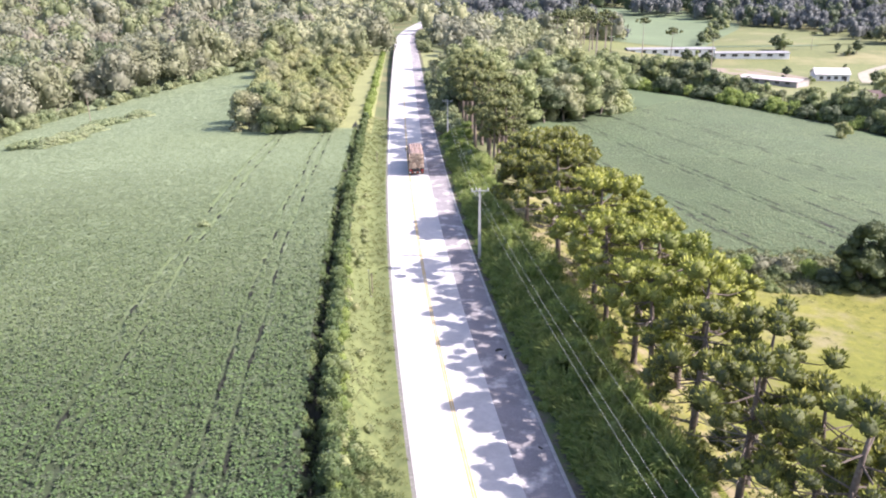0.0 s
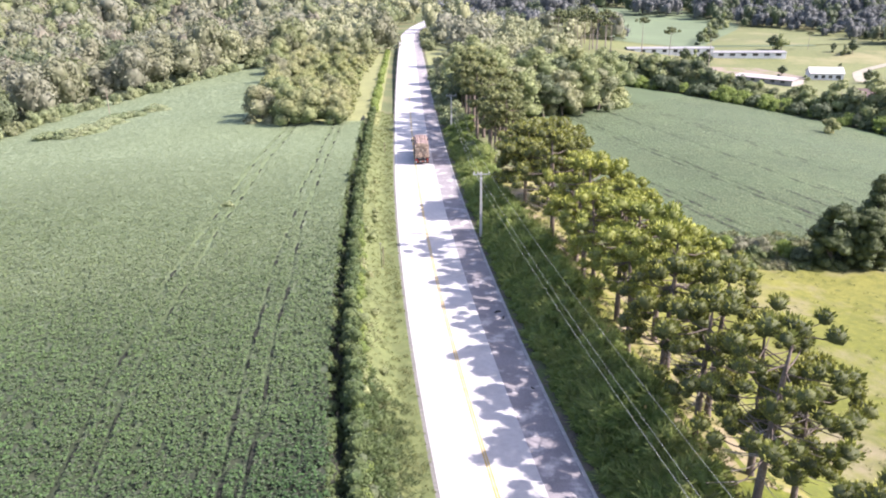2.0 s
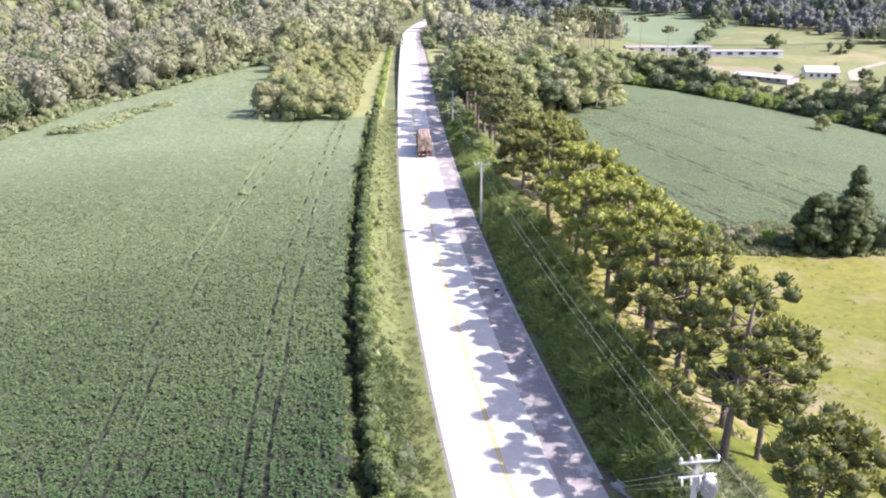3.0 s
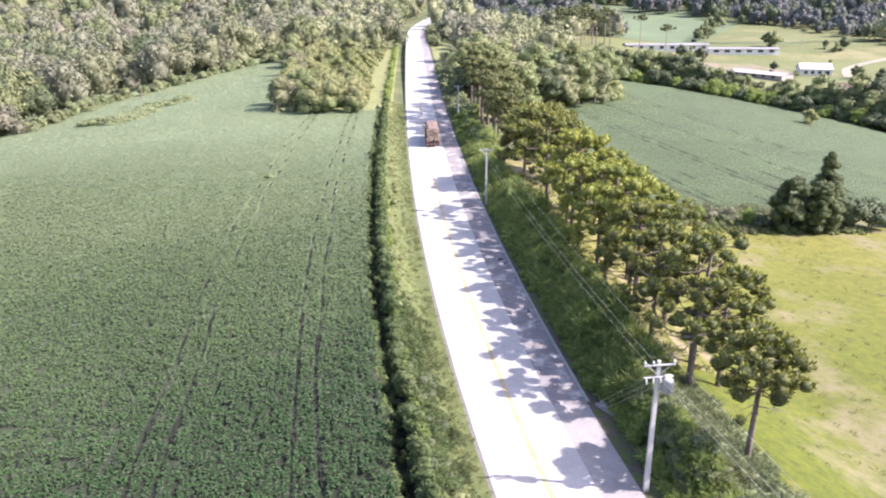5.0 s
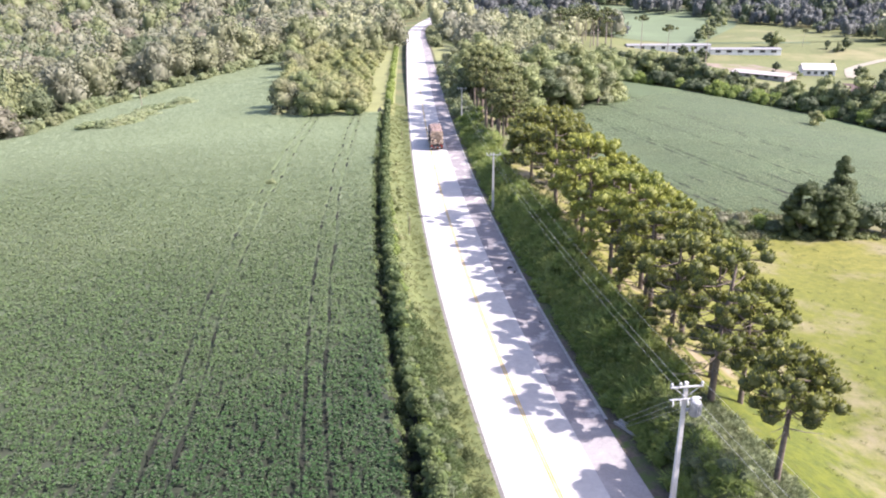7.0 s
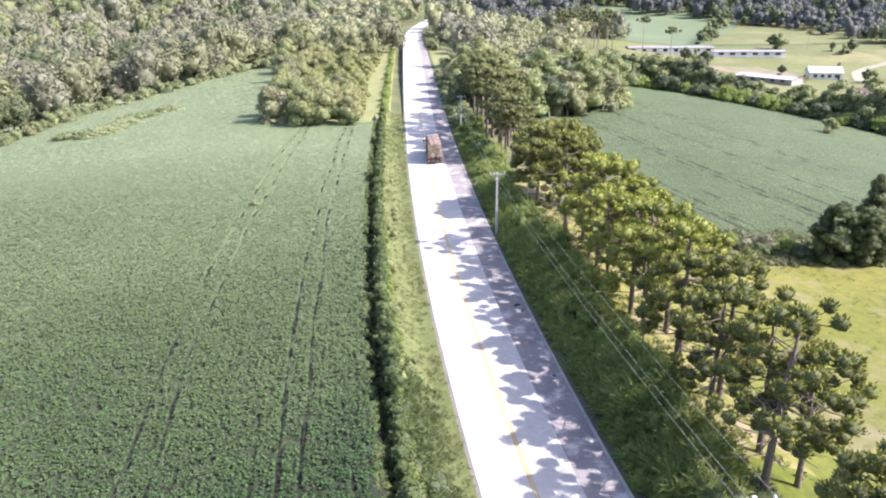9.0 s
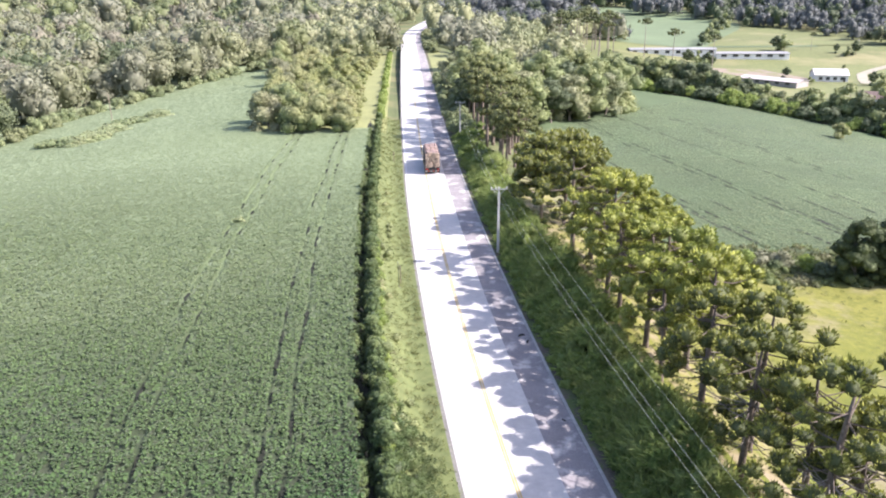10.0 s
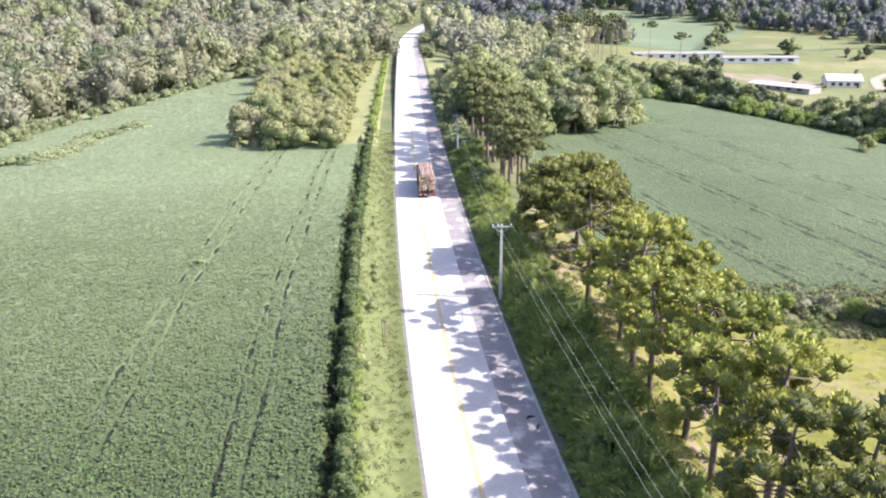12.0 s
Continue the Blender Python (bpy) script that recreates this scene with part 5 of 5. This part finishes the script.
# ---- power line ----
def utility_pole(height, with_transformer):
    """Concrete pole with a crossarm, pin insulators and braces; one carries a transformer and fuses."""
    pole = thing("utility_pole", "", "")
    shaft = Geo()
    n = 6
    for i in range(n + 1):
        t = i / n
        w, d = 0.17 - 0.07 * t, 0.13 - 0.05 * t
        z = height * t - 0.6 * (1 - t)
        shaft.v += [(-w, -d, z), (w, -d, z), (w, d, z), (-w, d, z)]
        if i:
            a = 4 * (i - 1)
            for k in range(4):
                shaft.f.append((a + k, a + (k + 1) % 4, a + 4 + (k + 1) % 4, a + 4 + k))
    shaft.f += [(3, 2, 1, 0), (4 * n, 4 * n + 1, 4 * n + 2, 4 * n + 3)]
    part("shaft", shaft.mesh("shaft", M["pole_concrete"]), None, pole)
    part("crossarm", Geo().box((-1.0, -0.17, height - 0.32), (1.0, -0.06, height - 0.2), 0.015).mesh("crossarm", M["steel"]), None, pole)
    for sx in (-1, 1):
        part("brace", Geo().tube([(sx * 0.75, -0.12, height - 0.3), (sx * 0.08, -0.14, height - 0.85)], [0.022, 0.022], 6).mesh("brace", M["steel"]), None, pole)
    pin = Geo().tube([(0, 0, 0), (0, 0, 0.05), (0, 0, 0.07), (0, 0, 0.13), (0, 0, 0.15), (0, 0, 0.22), (0, 0, 0.26)], [0.02, 0.03, 0.085, 0.06, 0.095, 0.055, 0.03], 10).mesh("insulator", M["porcelain"], True)
    for x in (-0.92, -0.4, 0.92):
        ob = part("insulator", pin, None, pole, "white porcelain insulator")
        ob.location = (x, -0.115, height - 0.2)
    if with_transformer:
        tank = Geo().tube([(0.0, 0, 0), (0, 0, 0.06), (0, 0, 0.85), (0, 0, 0.92), (0, 0, 0.98)], [0.27, 0.31, 0.31, 0.33, 0.18], 16)
        t = part("transformer_tank", tank.mesh("transformer_tank", M["transformer_paint"], True), None, pole, "grey transformer tank")
        t.location = (0.55, -0.25, height - 2.1)
        for k in range(8):
            a = -1.2 + 0.35 * k
            f = Geo().box((0.3, -0.015, 0.1), (0.40, 0.015, 0.8), 0.004)
            ob = part("cooling_fin", f.mesh("cooling_fin", M["transformer_paint"]), None, t)
            ob.rotation_euler = (0, 0, a - 0.4)
        for k in range(3):
            b = part("bushing", Geo().tube([(0, 0, 0), (0, 0, 0.08), (0, 0, 0.1), (0, 0, 0.2), (0, 0, 0.28)], [0.04, 0.07, 0.05, 0.07, 0.03], 8).mesh("bushing", M["porcelain"], True), None, t)
            b.location = (-0.14 + 0.14 * k, 0.05, 0.95)
        part("lower_crossarm", Geo().box((-0.95, -0.17, height - 1.12), (0.95, -0.06, height - 1.02), 0.015).mesh("lower_crossarm", M["steel"]), None, pole)
        for k in range(3):
            fz = part("fuse", Geo().tube([(0, 0, 0), (0.0, -0.1, -0.2), (0, -0.12, -0.42)], [0.035, 0.05, 0.03], 8).mesh("fuse", M["porcelain"]), None, pole, "white fuse cut-out")
            fz.location = (-0.8 + 0.45 * k, -0.16, height - 1.0)
        part("bracket", Geo().box((0.05, -0.2, height - 1.9), (0.35, 0.02, height - 1.75), 0.01).mesh("bracket", M["steel"]), None, pole)
    return pole


POLES = []
for s, y, h, tr in [(6.3, -52.0, 9.3, False), (6.18, 17.5, 9.5, True), (6.6, 81.0, 8.3, False), (8.2, 147.0, 8.0, False)]:
    p = utility_pole(h, tr)
    c = at(s, y)
    p.matrix_basis = pose(c.x, c.y, c.z, 0, 0, 9 if y < 40 else 7)
    tagged(p, "concrete utility pole with transformer, crossarms and white insulators" if tr else "slim pale concrete utility pole with a crossarm", "utility pole", "poles of the power line")
    POLES.append((p.matrix_basis.copy(), h))


def wire(a, b, sag, radius=0.0068, name="power_line", label="thin pale power line strung between concrete poles"):
    g = Geo()
    pts = [Vector(a).lerp(Vector(b), t) - Vector((0, 0, sag * 4 * t * (1 - t))) for t in np.linspace(0, 1, 15)]
    g.tube(pts, [radius] * len(pts), 5)
    return tagged(new(name, g.mesh(name, M["wire"])), label, "power line", "wires of the power line")


for (ma, ha), (mb, hb) in zip(POLES, POLES[1:]):
    for x in (-0.92, -0.4, 0.92):
        wire(ma @ Vector((x, -0.115, ha + 0.05)), mb @ Vector((x, -0.115, hb + 0.05)), 0.75)
# stays of the transformer pole, down to anchors beside the road
m2, h2 = POLES[1]
for k in range(3):
    wire(m2 @ Vector((-0.05, 0.08, h2 - 0.9 - 0.45 * k)), at(6.3 + 0.3 * k, 27.6 - 0.3 * k), 0.0, 0.009, "stay_wire", "taut stay wire of the transformer pole")


def field_pole(x, y, h):
    p = thing("field_pole", "thin weathered pole standing at the field's edge", "pole", "poles in the field", place=pose(x, y, land(x, y), 0, 0, 20))
    part("shaft", Geo().tube([(0, 0, -0.4), (0, 0, h * 0.5), (0, 0, h)], [0.1, 0.09, 0.07], 8).mesh("shaft", M["pole_wood"]), None, p)


field_pole(-85.4, 171.5, 8.0)
field_pole(-101.0, 131.0, 8.0)


def marker_post(s, y, h=1.1):
    c = at(s, y)
    p = thing("marker_post", "thin dark roadside marker post in the grass", "post", "roadside posts", place=pose(c.x, c.y, c.z))
    part("stake", Geo().box((-0.05, -0.05, -0.3), (0.05, 0.05, h), 0.012).mesh("stake", M["pole_wood"]), None, p)
    part("cap", Geo().box((-0.06, -0.06, h), (0.06, 0.06, h + 0.06), 0.01).mesh("cap", M["chassis"]), None, p)


marker_post(-5.6, 70.5, 2.2)
marker_post(-5.4, 128.0, 2.0)


# ---- small roadside things ----
c = at(7.3, 26.4)
drain = thing("drain_channel", "pale concrete drain channel leading off the kerb", "drain", place=pose(c.x, c.y, c.z + 0.02, 0, 0, -55))
part("floor", Geo().box((-1.5, -0.22, -0.1), (1.5, 0.22, 0.04), 0.01).mesh("floor", M["kerb"]), None, drain)
for sy in (-1, 1):
    part("side_wall", Geo().box((-1.5, sy * 0.27 - 0.05, -0.1), (1.5, sy * 0.27 + 0.05, 0.2), 0.015).mesh("side_wall", M["kerb"]), None, drain)

for s, y, turn, size in [(5.1, 58.6, 20, 1.0), (5.45, 57.4, 75, 0.8), (5.3, 44.6, 130, 0.6)]:
    c = Vector((road_x(y) + s / 0.99, y, land(road_x(y), y)))
    scrap = Geo().tube([(-0.32, 0, 0.05), (-0.12, 0.09, 0.08), (0.12, 0.1, 0.07), (0.33, 0.0, 0.05)], [0.06, 0.11, 0.1, 0.05], 7)
    ob = tagged(new("tyre_scrap", scrap.mesh("tyre_scrap", M["rubber"])), "torn black tyre scrap lying on the asphalt shoulder", "tyre scrap", "scraps on the shoulder")
    ob.matrix_basis = pose(c.x, c.y, c.z + 0.015, 0, 0, turn)
    ob.scale = (size, size, size)

c = at(-9.6, 137)
slab = thing("culvert", "pale concrete culvert slab at the field's corner", "culvert", place=pose(c.x, c.y, c.z, 0, 0, 6))
part("slab", Geo().box((-1.1, -0.6, -0.2), (1.1, 0.6, 0.22), 0.04).mesh("slab", M["kerb"]), None, slab)
for sx in (-1, 1):
    part("headwall", Geo().box((sx * 1.0 - 0.1, -0.7, -0.2), (sx * 1.0 + 0.1, 0.7, 0.5), 0.03).mesh("headwall", M["kerb"]), None, slab)

weeds = bush(0.9, 0.9, 57, M["scrub_leaf"], 6, 40, 0.14)
plant(weeds, xy=(-28.4, 82.0), label="pale weedy patch standing in the soybean field", category="weeds", scale=1.0)


# ---- farm buildings ----
def gable_house(name, w, d, h, rise, wall_m, roof_m, windows, label, category, place, doors=(), over=0.4):
    """Walls with openings' panes set in, a pitched roof with eaves. The ridge runs along x."""
    b = thing(name, label, category, place=place)
    walls = Geo().prism([(-d / 2, -0.8), (d / 2, -0.8), (d / 2, h), (0, h + rise), (-d / 2, h)], "x", -w / 2, w / 2)
    part("wall", walls.mesh("wall", wall_m), None, b)
    for sy in (-1, 1):
        slab = [(sy * (d / 2 + over), h - rise * over / (d / 2) + 0.03), (0, h + rise + 0.03), (0, h + rise + 0.2), (sy * (d / 2 + over), h - rise * over / (d / 2) + 0.2)]
        part("roof", Geo().prism(slab, "x", -w / 2 - over, w / 2 + over).mesh("roof", roof_m), None, b, "pitched sheet roof")
    for x, ww, hh, sill in windows:
        win = part("window", Geo().box((x - ww / 2, -d / 2 - 0.06, sill), (x + ww / 2, -d / 2 + 0.05, sill + hh), 0.02).mesh("window", wall_m), None, b)
        part("pane", Geo().box((x - ww / 2 + 0.08, -d / 2 - 0.09, sill + 0.08), (x + ww / 2 - 0.08, -d / 2 - 0.05, sill + hh - 0.08), 0.01).mesh("pane", M["window_dark"]), None, win)
    for x, ww, hh in doors:
        part("door", Geo().box((x - ww / 2, -d / 2 - 0.07, 0), (x + ww / 2, -d / 2 + 0.03, hh), 0.02).mesh("door", M["chassis"]), None, b)
    return b


def ground_pose(x, y, turn):
    return pose(x, y, land(x, y), 0, 0, turn)


gable_house("barn", 46, 9, 3.0, 0.6, M["barn_wall"], M["barn_roof"], [(-20.5 + 5.8 * k, 2.4, 1.7, 1.0) for k in range(8)], "long white livestock barn with dark square openings", "barn", ground_pose(113, 416, -2))
gable_house("barn", 38, 9, 2.6, 0.6, M["barn_wall"], M["barn_roof"], [(-15 + 6 * k, 3.0, 1.5, 0.9) for k in range(6)], "long grey-white barn with open dark bays", "barn", ground_pose(155, 413, -4))
gable_house("shed", 26, 11, 2.3, 0.7, M["shed_wall"], M["shed_roof"], [(-9 + 4.5 * k, 2.0, 1.2, 1.0) for k in range(5)], "low farm shed with a dull pinkish sheet roof", "shed", ground_pose(135, 329, -62 + 14))
gable_house("farmhouse", 14, 9, 3.0, 2.2, M["barn_wall"], M["sheet_roof"], [(-4.5 + 3.0 * k, 1.7, 1.5, 0.8) for k in range(4)], "white farmhouse with a bright sheet roof and dark windows", "house", ground_pose(165, 342, -10), [(5.4, 1.0, 2.1)])
gable_house("farmhouse", 13, 9, 2.8, 2.0, M["barn_wall"], M["tile_roof"], [(-3.5, 1.4, 1.2, 0.9), (0, 1.4, 1.2, 0.9), (3.5, 1.4, 1.2, 0.9)], "house with a dark brown tiled roof among trees", "house", ground_pose(152, 274, -30))

track = Geo()
pts = [(176, 330), (182, 345), (190, 362), (204, 378), (222, 392), (250, 402)]
for (xa, ya), (xb, yb) in zip(pts, pts[1:]):
    d = Vector((xb - xa, yb - ya, 0)).normalized()
    nrm = Vector((-d.y, d.x, 0)) * 2.2
    st = len(track.v)
    for x, y_ in ((xa, ya), (xb, yb)):
        for sg in (-1, 1):
            px, py = x + nrm.x * sg, y_ + nrm.y * sg
            track.v.append((px, py, land(px, py) + 0.3))
    track.f.append((st, st + 1, st + 3, st + 2))
tagged(new("farm_track", track.mesh("farm_track", M["farm_track"])), "pale dirt track leading to the farmhouse", "dirt track", kind="structure")


# ---- log truck ----
def log_truck(s, y):
    c = at(s, y)
    heading = math.degrees(math.atan2(-(road_x(y + 5) - road_x(y - 5)), 10.0))
    zr = land(road_x(y), y) + 0.03
    m = pose(c.x, c.y, zr, 0, 0, heading)
    truck = thing("log_truck", "white-cabbed truck carrying logs on the concrete road", "truck", place=m)
    part("chassis", Geo().box((-0.45, 0.2, 0.75), (0.45, 10.2, 1.0), 0.03).mesh("chassis", M["chassis"]), None, truck)
    part("bed", Geo().box((-1.22, 0.1, 1.02), (1.22, 8.0, 1.2), 0.03).mesh("bed", M["chassis"]), None, truck)
    cab = Geo().prism([(8.55, 0.7), (10.7, 0.7), (10.78, 1.6), (10.6, 2.0), (10.15, 2.9), (9.9, 3.05), (8.7, 3.1), (8.55, 3.0)], "x", -1.2, 1.2)
    body = part("cab", cab.mesh("cab", M["truck_white"]), None, truck, "white cab")
    part("windscreen", Geo().prism([(10.64, 1.98), (10.66, 2.0), (10.24, 2.82), (10.2, 2.8)], "x", -1.0, 1.0).mesh("windscreen", M["window_dark"]), None, body)
    for sx in (-1, 1):
        part("side_window", Geo().box((sx * 1.2 - 0.02, 9.2, 2.0), (sx * 1.2 + 0.02, 10.05, 2.65), 0.01).mesh("side_window", M["window_dark"]), None, body)
        mir = part("mirror", Geo().box((sx * 1.5 - 0.09, 10.3, 1.9), (sx * 1.5 + 0.09, 10.38, 2.5), 0.02).mesh("mirror", M["chassis"]), None, body, "dark side mirror")
        part("mirror_arm", Geo().tube([(sx * 1.18, 10.2, 2.4), (sx * 1.5, 10.34, 2.4)], [0.02, 0.02], 6).mesh("mirror_arm", M["chassis"]), None, mir)
        part("headlight", Geo().box((sx * 0.9 - 0.18, 10.72, 0.95), (sx * 0.9 + 0.18, 10.82, 1.15), 0.02).mesh("headlight", M["porcelain"]), None, body)
        part("tail_light", Geo().box((sx * 0.95 - 0.2, 0.02, 0.86), (sx * 0.95 + 0.2, 0.1, 1.0), 0.01).mesh("tail_light", M["red_lens"]), None, truck, "red tail light")
        part("mudguard", Geo().box((sx * 1.0 - 0.22, 0.35, 0.35), (sx * 1.0 + 0.22, 0.39, 0.95), 0.01).mesh("mudguard", M["chassis"]), None, truck)
        for k in range(5):
            part("stake", Geo().box((sx * 1.24 - 0.04, 0.4 + 1.75 * k, 1.1), (sx * 1.24 + 0.04, 0.5 + 1.75 * k, 3.5), 0.01).mesh("stake", M["chassis"]), None, truck)
    part("headboard", Geo().box((-1.2, 8.1, 1.1), (1.2, 8.22, 3.4), 0.02).mesh("headboard", M["chassis"]), None, truck)
    part("bumper", Geo().box((-1.2, 0.0, 0.5), (1.2, 0.1, 0.68), 0.02).mesh("bumper", M["chassis"]), None, truck)
    for k in range(6):
        part("bumper_stripe", Geo().box((-1.15 + 0.4 * k, -0.012, 0.52), (-0.95 + 0.4 * k, -0.002, 0.66)).mesh("bumper_stripe", M["stripe_orange"] if k % 2 else M["white_paint"]), None, truck)
    tyre = Geo().tube([(-0.14, 0, 0), (-0.13, 0, 0), (0.13, 0, 0), (0.14, 0, 0)], [0.38, 0.5, 0.5, 0.38], 20).mesh("tyre", M["rubber"], False)
    rim = Geo().tube([(-0.15, 0, 0), (0.15, 0, 0)], [0.27, 0.27], 14).mesh("rim", M["steel"])
    for wy in (1.4, 2.75, 8.2 + 1.3):
        for sx in ((-1.08, -0.76, 0.76, 1.08) if wy < 5 else (-1.05, 1.05)):
            w = part("wheel", tyre, None, truck)
            w.location = (sx, wy, 0.5)
            part("rim", rim, None, w, "steel rim")
    load = thing("log_load", "stacked reddish-brown logs tied on the truck's bed", "logs", place=m)
    lr = random.Random(9)
    kinds = []
    for k in range(5):
        g = Geo()
        rr = 0.085 + 0.016 * k
        g.tube([(0, 0, 0), (0.01, 1.9, 0.012), (-0.012, 3.9, -0.01)], [rr, rr * 0.96, rr * 0.9], 8)
        me = g.mesh("log", M["bark_log"])
        me.materials.append(M["log_end"])
        for p_ in me.polygons:
            if len(p_.vertices) > 4:
                p_.material_index = 1
        kinds.append(me)
    for bunk in range(2):
        z = 1.3
        row = 0
        while z < 3.72:
            nx = 11 if z < 3.45 else 8
            for k in range(nx):
                x = (-1.08 + 2.16 * k / 10) if nx == 11 else (-0.8 + 1.6 * k / 7)
                inner = 0 < k < nx - 1 and z < 3.1 and bunk == 1 and row % 2
                if inner:
                    continue
                ob = part("log", lr.choice(kinds), None, load)
                ob.location = (x + lr.uniform(-0.03, 0.03) + (0.1 if row % 2 and 0 < k < nx - 1 else 0), 0.2 + 3.98 * bunk + lr.uniform(-0.3, 0.25), z + lr.uniform(-0.03, 0.05))
                ob.rotation_euler = (lr.uniform(-0.012, 0.012), lr.uniform(0, 6.28), lr.uniform(-0.02, 0.02))
            z += 0.195
            row += 1
    return truck


log_truck(1.15, 119.0)


# ---- slender post on the grassy bank ----
def bank_post(s, y):
    base_at = at(s, y)
    ob = thing("post", "slender dark steel post standing on the grassy bank", "post", place=pose(base_at.x, base_at.y, base_at.z, 1.5, -1.0, 0))
    part("shaft", Geo().tube([(0, 0, -0.3), (0, 0, 1.4), (0, 0, 2.9)], [0.035, 0.033, 0.03], 8).mesh("shaft", M["chassis"], True), None, ob)
    part("cap", Geo().tube([(0, 0, 2.9), (0, 0, 2.95), (0, 0, 2.98)], [0.042, 0.042, 0.02], 8).mesh("cap", M["steel"], True), None, ob)
    part("footing", Geo().tube([(0, 0, -0.3), (0, 0, 0.04), (0, 0, 0.07)], [0.16, 0.16, 0.13], 10).mesh("footing", M["kerb"]), None, ob)


bank_post(-5.8, 69.5)
